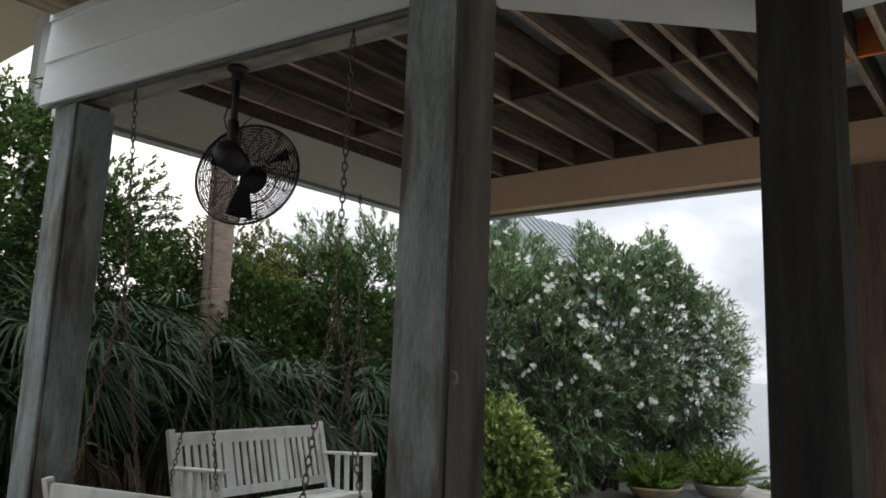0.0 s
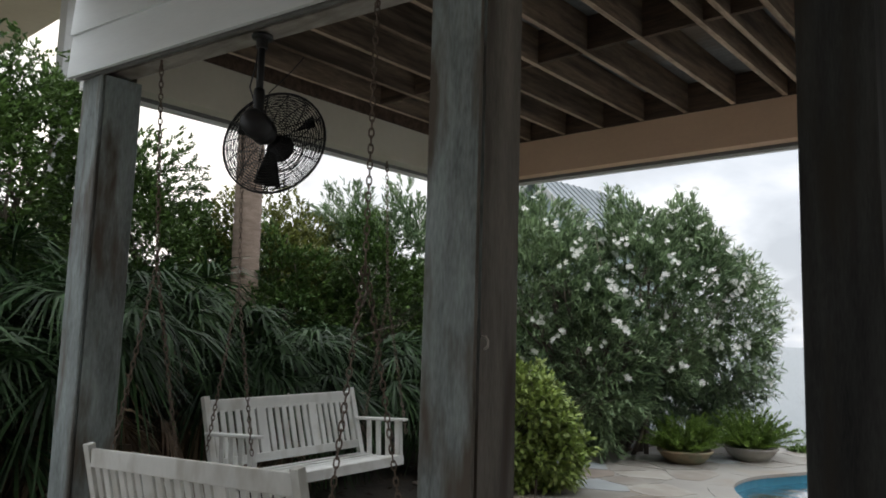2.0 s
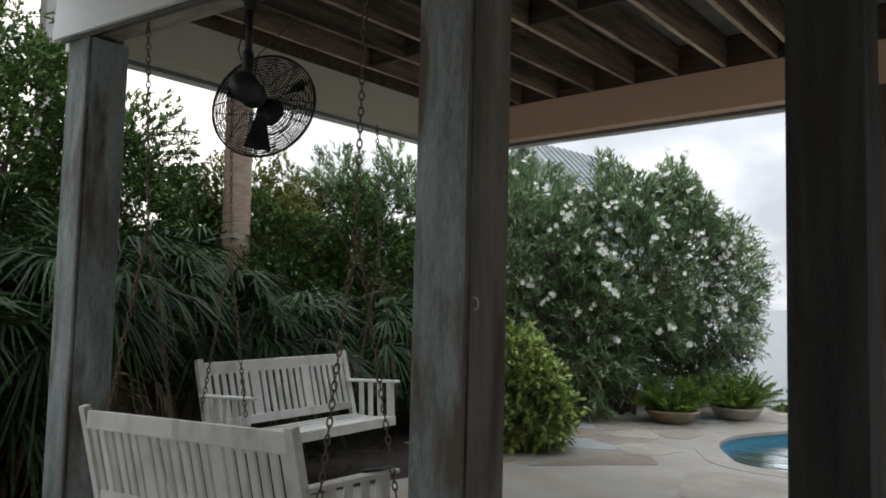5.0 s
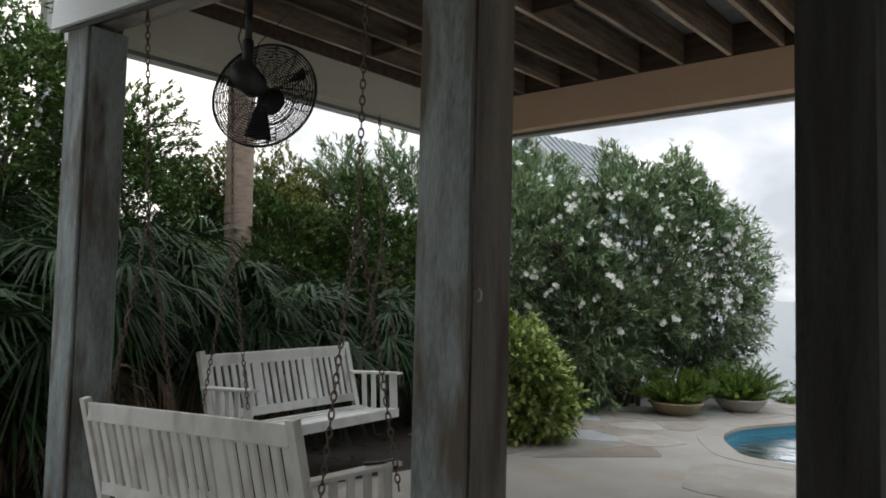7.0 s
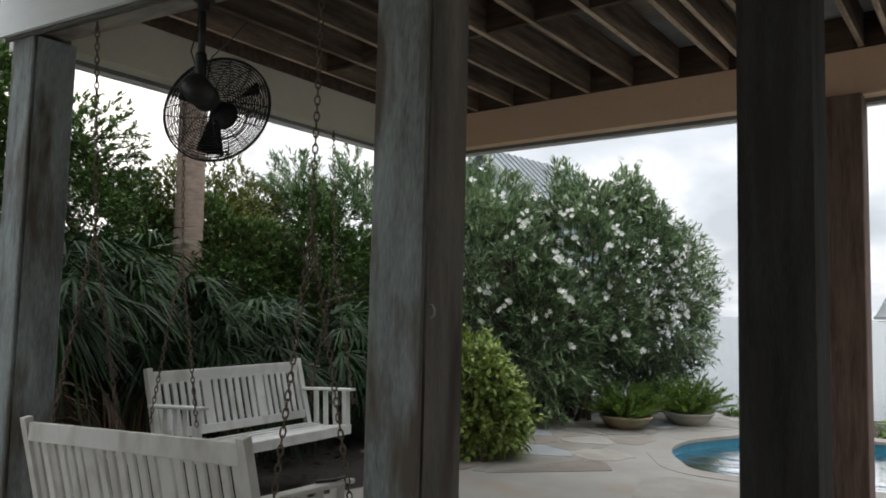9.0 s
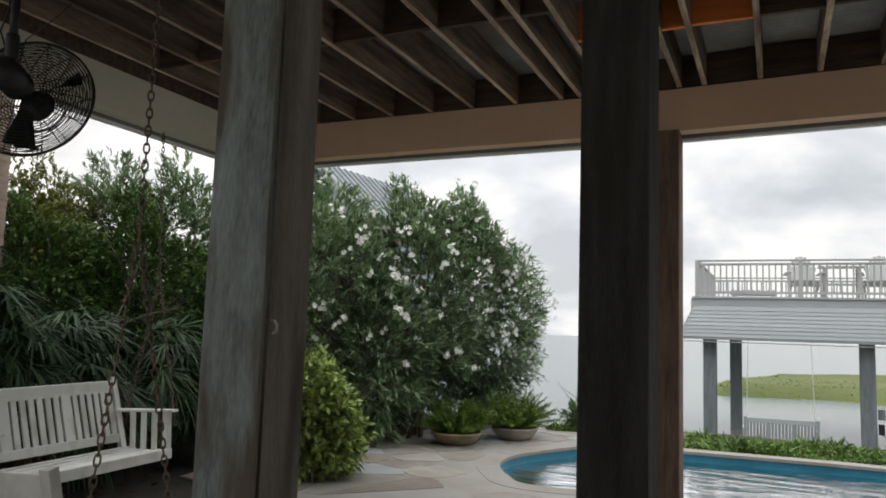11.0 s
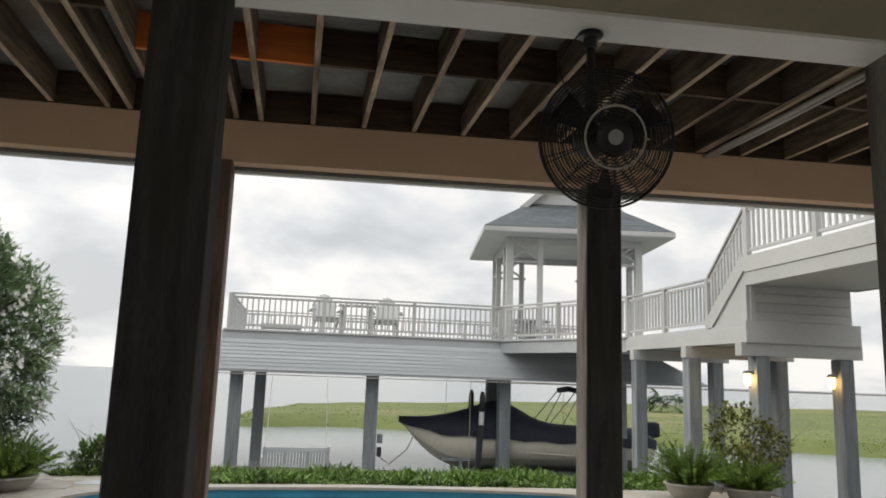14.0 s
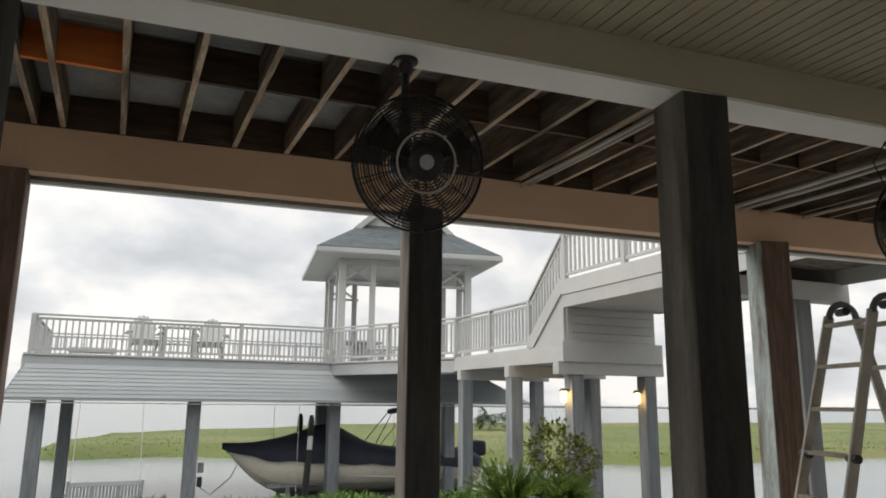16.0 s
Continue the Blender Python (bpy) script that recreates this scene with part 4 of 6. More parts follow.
for i in sel:
    if p[i][2] < 0.8 + 1.2 * out.random():
        continue
    for k in range(out.integers(2, 6)):
        c = Vector(p[i]) + Vector(d[i]) * 0.11 + Vector(out.normal(0, 0.032, 3))
        nrm = (Vector(d[i]) + Vector(out.normal(0, 0.4, 3))).normalized()
        a = nrm.orthogonal().normalized()
        b2 = nrm.cross(a)
        ctr = bm.verts.new(c)
        for q in range(5):
            t0 = q * 2 * math.pi / 5
            e0 = bm.verts.new(c + (a * math.cos(t0 - 0.5) + b2 * math.sin(t0 - 0.5)) * 0.028 + nrm * 0.007)
            e1 = bm.verts.new(c + (a * math.cos(t0) + b2 * math.sin(t0)) * 0.044 + nrm * 0.011)
            e2 = bm.verts.new(c + (a * math.cos(t0 + 0.5) + b2 * math.sin(t0 + 0.5)) * 0.028 + nrm * 0.007)
            bm.faces.new((ctr, e0, e1, e2))
tagged(part("blossom", bm, M_FLOWER, s, "clusters of white flowers"), kind="stuff")

shrub("variegated_shrub", "rounded lime-green variegated shrub beside the patio", "shrub", (-4.95, 7.05, -0.03),
      [(-5.0, 7.0, 0.62, 0.68, 0.58, 0.80), (-4.65, 7.15, 0.40, 0.48, 0.50, 0.50), (-5.2, 7.3, 0.5, 0.7, 0.7, 0.6)], 1900, 9, 0.085, 0.045, M_LIME, 12, spread=0.7, lift=0.35, stem_count=12, r0=0.015)
shrub("tall_shrub", "tall dark broad-leaved shrub beyond the wing", "shrub", (-8.3, 2.2, -0.03),
      [(-8.3, 2.3, 2.5, 1.0, 1.0, 2.0), (-8.0, 1.5, 1.6, 0.9, 1.0, 1.6), (-8.8, 3.3, 3.3, 1.0, 0.9, 1.25), (-8.6, 1.6, 3.6, 0.8, 0.8, 1.1)], 8200, 10, 0.075, 0.031, M_HEDGE, 13, stem_count=20, r0=0.04, lump=0.25)
shrub("tall_shrub", "tall green broad-leaved shrub behind the fan", "shrub", (-9.2, 4.3, -0.03),
      [(-9.2, 4.4, 2.4, 1.1, 1.0, 1.6), (-9.6, 5.4, 2.1, 1.0, 1.0, 1.35), (-8.9, 5.0, 1.3, 0.9, 1.1, 1.3)], 7400, 10, 0.075, 0.031, M_HEDGE, 14, stem_count=20, r0=0.04, lump=0.25)
# Yellow-green leaves paint in the sun on this upper shrub.
shrub("sun_tinted_shrub", "leafy shrub with yellow-green leaves toned as a sunlit top", "shrub", (-9.4, 6.7, -0.03),
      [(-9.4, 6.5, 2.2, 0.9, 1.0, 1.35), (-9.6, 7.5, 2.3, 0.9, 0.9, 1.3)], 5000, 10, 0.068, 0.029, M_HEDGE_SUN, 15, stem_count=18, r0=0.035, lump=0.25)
shrub("tall_shrub", "dense dark green shrub under the yellow-green one", "shrub", (-8.6, 7.2, -0.03),
      [(-8.7, 6.6, 1.5, 0.9, 1.2, 1.5), (-8.3, 8.0, 1.7, 0.9, 1.0, 1.6)], 6500, 10, 0.072, 0.030, M_HEDGE, 16, stem_count=18, r0=0.035, lump=0.22)
shrub("oleander_shrub", "oleander with narrow grey-green leaves behind a swing", "shrub", (-8.2, 9.3, -0.03),
      [(-8.6, 9.0, 2.3, 1.0, 1.0, 1.75), (-9.4, 8.4, 2.6, 0.9, 0.9, 1.5)], 2600, 11, 0.14, 0.024, M_OLEANDER, 17, spread=0.55, lift=0.45, stem_count=18, r0=0.03)
for i, (x, y, h) in enumerate(((-12.5, 0.5, 2.6), (-12.8, 3.5, 2.8), (-12.8, 6.5, 2.7), (-12.0, 9.5, 2.9), (-10.5, 12.2, 2.9), (-8.2, 13.0, 2.7), (-11.5, -3.0, 2.6))):
    shrub("hedge_shrub", "dense dark hedge closing the garden", "hedge", (x, y, -0.03),
          [(x, y, h * 0.45, 1.7, 1.9, h * 0.58)], 3200, 10, 0.12, 0.055, M_HEDGE, 30 + i, stem_count=10, r0=0.04, group="hedge row")


def fan_leaf(rng, hub, way, size, sag, n=36):
    """One palm fan: blades spread round the petiole's end."""
    w = np.array(way, float)
    w /= np.linalg.norm(w)
    up = np.array([0, 0, 1.0]) - w * w[2]
    up /= np.linalg.norm(up) + 1e-9
    sd = np.cross(w, up)
    tilt = rng.uniform(-0.5, 0.5)
    sd2 = sd * math.cos(tilt) + up * math.sin(tilt)
    a = np.linspace(-1.75, 1.75, n) + rng.normal(0, 0.04, n)
    out = np.outer(np.cos(a), w) + np.outer(np.sin(a), sd2) + rng.normal(0, 0.05, (n, 3))
    L = size * (0.70 + 0.30 * np.cos(a * 0.7)) * rng.uniform(0.85, 1.1, n)
    base = np.tile(hub, (n, 1))
    return blades(base, out, L, np.full(n, size * 0.036), sag * rng.uniform(0.5, 1.4, n), rng=rng)


def fan_palm(x, y, height, leaves, size, seed, dead=0, label="low fan palm with drooping green leaves"):
    rng = np.random.default_rng(seed)
    s = thing("fan_palm", label, "palm", "fan palms")
    bm = bmesh.new()
    add_tube(bm, [(x, y, -0.03), (x + 0.03, y, height * 0.5), (x, y, height)], [0.13, 0.11, 0.09], 9)
    part("trunk", bm, M_PALMBARK, s, smooth=True)
    for kind, count, mat in (("crown", leaves, M_PALM), ("dead_leaves", dead, M_DEADPALM)):
        if not count:
            continue
        V, F, o = [], [], 0
        bm = bmesh.new()
        for i in range(count):
            a = rng.uniform(0, 2 * math.pi)
            el = rng.uniform(-0.25, 1.2) if kind == "crown" else rng.uniform(-1.3, -0.7)
            way = np.array([math.cos(a) * math.cos(el), math.sin(a) * math.cos(el), math.sin(el)])
            pl = size * rng.uniform(0.7, 1.3)
            root = np.array([x, y, height])
            hub = root + way * pl - np.array([0, 0, 0.12 * pl])
            add_tube(bm, [root, root + way * pl * 0.5, hub], [0.012, 0.009, 0.006], 4)
            v, f = fan_leaf(rng, hub, way - np.array([0, 0, 0.5]), size * rng.uniform(0.8, 1.15), 0.55 if kind == "crown" else 0.7)
            V.append(v)
            F.append(f + o)
            o += len(v)
        ob = new(kind, cloud_mesh(kind, np.concatenate(V), np.concatenate(F), mat))
        ob.parent = s
        tagged(part("leaf_stalk", bm, mat, s), kind="stuff")
    return s


for i, (x, y, h, n, sz, dd) in enumerate(((-6.75, 3.05, 1.45, 34, 0.72, 36), (-7.3, 4.2, 1.4, 36, 0.75, 20), (-7.0, 5.3, 1.0, 38, 0.72, 6), (-7.0, 6.5, 0.9, 36, 0.72, 0), (-6.8, 1.9, 0.9, 32, 0.70, 12),
                                          (-7.6, 2.6, 1.6, 34, 0.75, 8), (-6.6, 7.6, 0.8, 26, 0.65, 0), (-8.0, 6.0, 1.2, 32, 0.75, 0), (-6.9, 0.9, 0.7, 18, 0.65, 3))):
    fan_palm(x, y, h, n, sz, 60 + i, dd, "low fan palm with brown dead leaves hanging" if dd > 5 else "low fan palm with drooping green leaves")

palm = thing("palm_tree", "tall palm with ringed brown trunk rising past the deck", "palm")
bm = bmesh.new()
pts, rad = [], []
for k in range(60):
    z = -0.05 + k * 0.13
    pts.append((-8.55 + 0.03 * math.sin(z), 5.76 + 0.02 * z * 0.3, z))
    rad.append(0.185 - 0.005 * z * 0.5 + (0.008 if k % 2 else 0))
add_tube(bm, pts, rad, 14)
part("trunk", bm, M_PALMBARK, palm, smooth=True)
rng = np.random.default_rng(91)
V, F, o = [], [], 0
for i in range(30):
    a, el = rng.uniform(0, 2 * math.pi), rng.uniform(-0.3, 1.2)
    way = np.array([math.cos(a) * math.cos(el), math.sin(a) * math.cos(el), math.sin(el)])
    v, f = fan_leaf(rng, np.array([-8.5, 5.9, 7.7]) + way * 1.0, way - np.array([0, 0, 0.4]), 0.9, 0.4)
    V.append(v)
    F.append(f + o)
    o += len(v)
ob = new("crown", cloud_mesh("crown", np.concatenate(V), np.concatenate(F), M_PALM))
ob.parent = palm

rng = np.random.default_rng(77)
n = 1800
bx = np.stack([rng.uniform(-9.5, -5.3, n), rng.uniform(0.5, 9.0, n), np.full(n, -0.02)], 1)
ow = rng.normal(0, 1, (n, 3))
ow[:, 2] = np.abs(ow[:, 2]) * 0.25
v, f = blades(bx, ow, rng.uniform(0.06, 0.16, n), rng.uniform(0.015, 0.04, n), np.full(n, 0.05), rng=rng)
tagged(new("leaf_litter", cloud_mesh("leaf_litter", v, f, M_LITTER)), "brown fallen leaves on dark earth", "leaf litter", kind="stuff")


# ---------------------------------------------------------------- potted plants, border
def bowl(bm, r, h, seg=28):
    add_lathe(bm, [(r * 0.55, 0), (r * 0.62, 0.01), (r * 0.86, h * 0.45), (r * 0.97, h * 0.82), (r * 1.03, h * 0.86), (r * 1.04, h), (r * 0.95, h), (r * 0.92, h * 0.86), (r * 0.3, h * 0.82)], seg)


def potted_fern(x, y, r, h, plume, count, pot_mat, seed, label, pot_label, rise=0.15, sag=0.28):
    rng = np.random.default_rng(seed)
    s = thing("potted_fern", label, "potted plant", "potted ferns", pose(x, y, 0.0))
    bm = bmesh.new()
    bowl(bm, r, h)
    pot = part("pot", bm, pot_mat, s, pot_label, True)
    V, F, o = [], [], 0
    for i in range(count):
        a, el = rng.uniform(0, 2 * math.pi), rng.uniform(rise, 1.38)
        L = plume * rng.uniform(0.75, 1.2)
        way = np.array([math.cos(a) * math.cos(el), math.sin(a) * math.cos(el), math.sin(el)])
        t = np.linspace(0.08, 1, 34)
        root = np.array([math.cos(a) * r * 0.4 * rng.uniform(0, 1), math.sin(a) * r * 0.4, h * 0.85])
        line = root + np.outer(t * L, way) - np.outer(t ** 2 * L * sag, [0, 0, 1.0])
        q = np.repeat(line, 9, 0)
        out = rng.normal(0, 1, q.shape) + way * 0.9
        wd = np.repeat(0.045 * (1 - t * 0.75) + 0.012, 9)
        v, f = blades(q, out, wd * rng.uniform(0.8, 1.2, len(q)), np.full(len(q), 0.008), np.full(len(q), 0.1), rng=rng)
        V.append(v)
        F.append(f + o)
        o += len(v)
    ob = new("fronds", cloud_mesh("fronds", np.concatenate(V), np.concatenate(F), M_FERN))
    ob.parent = s
    return s


potted_fern(-4.38, 10.15, 0.36, 0.18, 0.55, 150, M_TERRA, 41, "bushy green foxtail fern in a wide terracotta bowl", "wide terracotta bowl", 0.38, 0.17)
potted_fern(-3.84, 11.15, 0.36, 0.19, 0.66, 160, M_POTGREY, 42, "bushy green foxtail fern in a grey stone bowl", "wide cast stone bowl", 0.36, 0.17)
potted_fern(5.42, 10.55, 0.34, 0.25, 0.66, 190, M_POTGREY, 43, "spiky green foxtail fern in a pale stone bowl", "wide cast stone bowl", 0.42, 0.16)
potted_fern(6.12, 10.15, 0.32, 0.24, 0.50, 130, M_POTGREY, 44, "green foxtail fern in a pale bowl under a small rose", "wide cast stone bowl", 0.4, 0.16)
shrub("rose_bush", "thin young rose bush growing beside a fern pot", "shrub", (6.55, 10.95, 0.0), [(6.45, 10.95, 0.92, 0.50, 0.42, 0.48), (6.85, 10.9, 0.75, 0.42, 0.4, 0.45)], 430, 7, 0.065, 0.036, M_HEDGE_SUN, 45,
      spread=0.6, stem_count=12, r0=0.010)

rng = np.random.default_rng(81)
n = 26000
gx = rng.uniform(-1.45, 6.0, n)
edge = 11.90 - 0.02 * gx - np.clip(gx - 3, 0, 9) * 0.09
gy = edge + rng.beta(1.3, 1.3, n) * 1.25
extra = rng.random(n) < 0.10
gx = np.where(extra, rng.uniform(-3.75, -2.7, n), gx)
gy = np.where(extra, rng.uniform(12.6, 13.3, n), gy)
base = np.stack([gx, gy, np.full(n, -0.03)], 1)
clump = 0.72 + 0.42 * np.sin(gx * 3.1) * np.sin(gy * 4.0 + gx)
ow = rng.normal(0, 0.65, (n, 3))
ow[:, 2] = 1.0
v, f = blades(base, ow, 0.34 * clump * rng.uniform(0.5, 1.25, n), rng.uniform(0.018, 0.042, n), rng.uniform(0.2, 0.8, n), rng=rng)
tagged(new("border_grass", cloud_mesh("border_grass", v, f, M_LIRIOPE)), "low green border plants along the pool edge", "border plants", kind="stuff")
shrub("low_shrub", "low green shrub at the patio edge by the water", "shrub", (-3.1, 12.95, -0.03), [(-3.1, 12.95, 0.22, 0.5, 0.4, 0.32)], 420, 8, 0.07, 0.03, M_HEDGE, 46, stem_count=8, r0=0.01)


# ---------------------------------------------------------------- boat dock, gazebo deck
DZ, UZ = 2.76, 3.96


def piling(x, y, top, w=0.33, base=-1.9, label="square grey timber piling standing in the bay", mat=None):
    bm = bmesh.new()
    add_box(bm, (-w / 2, -w / 2, 0), (w / 2, w / 2, top - base), None, 0.02)
    ob = solid("dock_piling", bm, mat or M_PILING, label, "piling", group="dock pilings")
    ob.matrix_world = pose(x, y, base)
    return ob


for x, y in ((-1.80, 21.35), (-1.30, 24.4), (1.86, 21.35), (5.65, 21.35), (5.98, 24.0), (9.3, 21.6)):
    piling(x, y, 1.9)

deck = thing("dock_deck", "white railed upper deck over a boat slip", "dock", kind="structure")
OUT = [(-2.25, 21.3), (5.5, 21.3), (7.55, 17.2), (9.75, 17.2), (11.2, 20.0), (11.2, 27.5), (-2.25, 27.5)]
bm = bmesh.new()
add_prism(bm, OUT, DZ - 0.08, DZ)
part("deck_boards", bm, M_DOCKGREY, deck)
bm = bmesh.new()
for a, b in zip(OUT, OUT[1:] + OUT[:1]):
    add_beam(bm, (*a, DZ - 0.22), (*b, DZ - 0.22), 0.05, 0.32, 0.006)
part("rim_band", bm, M_DOCKGREY, deck)
bm = bmesh.new()
for a, b in zip(OUT[:3], OUT[1:3]):
    add_beam(bm, (*a, DZ - 0.03), (*b, DZ - 0.03), 0.14, 0.05, 0.006)
part("nosing", bm, M_DOCKWHITE, deck)

# flared lap-sided skirt over the slip
skirt = thing("slip_skirt", "white lap-sided flared skirt over the boat slip", "siding", kind="structure")
for i in range(8):
    t0, t1 = i / 8, (i + 1) / 8
    z0, z1 = 1.68 + 0.80 * t0, 1.68 + 0.80 * t1 + 0.012
    y0, y1 = 20.80 + 0.45 * t0 - 0.025, 20.80 + 0.45 * t1
    l0, l1 = -2.55 + 0.35 * t0, -2.55 + 0.35 * t1
    r0, r1 = 11.7 - 1.5 * t0, 11.7 - 1.5 * t1
    bm = bmesh.new()
    vs = [bm.verts.new(q) for q in ((l0, y0, z0), (r0, y0, z0), (r1, y1, z1), (l1, y1, z1), (l0, y0 + 0.04, z0), (r0, y0 + 0.04, z0), (r1, y1 + 0.03, z1), (l1, y1 + 0.03, z1))]
    for q in ((0, 1, 2, 3), (7, 6, 5, 4), (0, 4, 5, 1), (1, 5, 6, 2), (2, 6, 7, 3), (3, 7, 4, 0)):
        bm.faces.new([vs[k] for k in q])
    part("siding_board", bm, M_SKIRT, skirt)
    bm = bmesh.new()
    vs = [bm.verts.new(q) for q in ((l0 - 0.025, y0, z0), (l1, y1, z1), (l1, 27.5, z1), (l0 - 0.025, 28.0, z0), (l0 + 0.02, y0, z0), (l1 + 0.03, y1, z1), (l1 + 0.03, 27.5, z1), (l0 + 0.02, 28.0, z0))]
    for q in ((0, 1, 2, 3), (7, 6, 5, 4), (0, 4, 5, 1), (1, 5, 6, 2), (2, 6, 7, 3), (3, 7, 4, 0)):
        bm.faces.new([vs[k] for k in q])
    part("siding_board", bm, M_SKIRT, skirt)
bar_part("drip_board", (-2.6, 20.81, 1.645), (11.75, 20.81, 1.645), 0.05, 0.07, M_SKIRT, skirt, 0.005)
bm = bmesh.new()
add_tube(bm, [(-2.5, 20.82, 1.56), (2, 20.82, 1.55), (7, 20.82, 1.56), (11.6, 20.82, 1.56)], 0.014, 6)
part("cable_run", bm, M_PVC, skirt, smooth=True)


def railing(name, pts, z0, label, height=0.96, gap=0.15, group="deck railings", posts=1.7):
    """A white balustrade along points, which may rise."""
    r = thing(name, label, "railing", group)
    for (a, b) in zip(pts, pts[1:]):
        a, b = Vector(a), Vector(b)
        n = max(1, round((b - a).length / posts))
        for k in range(n + 1):
            c = a.lerp(b, k / n)
            key = (round(c.x * 2), round(c.y * 2), round(c.z))
            if key in POSTED:
                continue
            POSTED.add(key)
            box_part("rail_post", (c.x - 0.05, c.y - 0.05, c.z), (c.x + 0.05, c.y + 0.05, c.z + height - 0.02), M_DOCKWHITE, r, 0.006)
        up = Vector((0, 0, 1))
        bar_part("top_rail", a + up * height, b + up * height, 0.11, 0.045, M_DOCKWHITE, r, 0.008)
        bar_part("bottom_rail", a + up * 0.11, b + up * 0.11, 0.05, 0.06, M_DOCKWHITE, r, 0.005)
        bar_part("upper_rail", a + up * (height - 0.10), b + up * (height - 0.10), 0.04, 0.06, M_DOCKWHITE, r, 0.005)
        m = round((b - a).length / gap)
        for k in range(1, m):
            c = a.lerp(b, k / m)
            me = BALUSTER.get(height)
            if me is None:
                bm = bmesh.new()
                add_box(bm, (-0.02, -0.02, 0.12), (0.02, 0.02, height - 0.11))
                me = BALUSTER[height] = finish("baluster", bm, M_DOCKWHITE)
            ob = new("baluster", me)
            ob.parent = r
            ob.location = c
    return r


BALUSTER = {}
POSTED = set()
railing("deck_railing", [(-2.12, 21.35, DZ), (5.5, 21.35, DZ)], DZ, "white balustrade along the dock edge", posts=2.6)
railing("deck_railing", [(-2.12, 27.4, DZ), (-2.12, 21.35, DZ)], DZ, "white balustrade at the deck end")
railing("deck_railing", [(-2.12, 27.4, DZ), (11.1, 27.4, DZ)], DZ, "white balustrade at the far deck edge", posts=2.6)
railing("deck_railing", [(5.5, 21.35, DZ), (7.58, 17.25, DZ)], DZ, "white balustrade beside the gazebo", posts=2.3)
railing("deck_railing", [(7.62, 17.2, DZ), (7.62, 13.65, DZ)], DZ, "white balustrade along the raised walkway", posts=1.8)
railing("stair_railing", [(7.60, 13.57, DZ + 0.02), (7.60, 12.24, UZ)], DZ, "white sloping balustrade beside the steps", posts=1.9)
railing("deck_railing", [(7.60, 12.19, UZ), (7.60, 6.8, UZ)], UZ, "white balustrade on the upper house deck", posts=1.8)
railing("deck_railing", [(9.7, 17.2, DZ), (9.7, 12.4, DZ)], DZ, "white balustrade on the walkway's other side", posts=1.8)

gz = thing("gazebo", "white square gazebo with grey shingled roof on the deck", "gazebo")
GM = pose(8.38, 24.18, 0, 0, 0, -8.7)
half, post_in = 2.90, 2.02
Z_EAVE, Z_MID, Z_TOP = 6.06, 7.30, 8.55


def gpart(name, bm, mat, label="", parent=None):
    bm.transform(GM)
    return part(name, bm, mat, parent or gz, label)


# roof: hip below, small gable above
def slab(quad, th=0.06):
    bm = bmesh.new()
    q = [Vector(p) for p in quad]
    nrm = (q[1] - q[0]).cross(q[2] - q[0]).normalized()
    a = [bm.verts.new(p) for p in q]
    b = [bm.verts.new(p - nrm * th) for p in q]
    bm.faces.new(a)
    bm.faces.new(b[::-1])
    k = len(q)
    for i in range(k):
        bm.faces.new((a[i], b[i], b[(i + 1) % k], a[(i + 1) % k]))
    return bm


mid = 1.35
ring_lo = [(-half, -half), (half, -half), (half, half), (-half, half)]
ring_hi = [(-mid, -mid), (mid, -mid), (mid, mid), (-mid, mid)]
for k in range(4):
    a, b = ring_lo[k], ring_lo[(k + 1) % 4]
    c, d2 = ring_hi[(k + 1) % 4], ring_hi[k]
    rows_n = 14
    roofside = gpart("roof_slope", slab([(*a, Z_EAVE + 0.16), (*b, Z_EAVE + 0.16), (*c, Z_MID), (*d2, Z_MID)], 0.05), M_SHINGLE)
    for r in range(rows_n):
        t0, t1 = r / rows_n, (r + 1.12) / rows_n
        L = lambda p, q, t: Vector((p[0] + (q[0] - p[0]) * t, p[1] + (q[1] - p[1]) * t, Z_EAVE + 0.165 + (Z_MID - Z_EAVE - 0.16) * t))
        up = Vector((0, 0, 0.016))
        gpart("shingle_course", slab([L(a, d2, t0) + up, L(b, c, t0) + up, L(b, c, min(t1, 1)) + up * 0.3, L(a, d2, min(t1, 1)) + up * 0.3], 0.008), M_SHINGLE, parent=roofside)
    bm = bmesh.new()
    add_beam(bm, (*a, Z_EAVE + 0.07), (*b, Z_EAVE + 0.085), 0.06, 0.15, 0.005)
    gpart("eave_fascia", bm, M_DOCKWHITE)
bm = bmesh.new()
add_box(bm, (-half + 0.02, -half + 0.02, Z_EAVE - 0.02), (half - 0.02, half - 0.02, Z_EAVE + 0.02))
gpart("soffit", bm, M_DOCKWHITE)
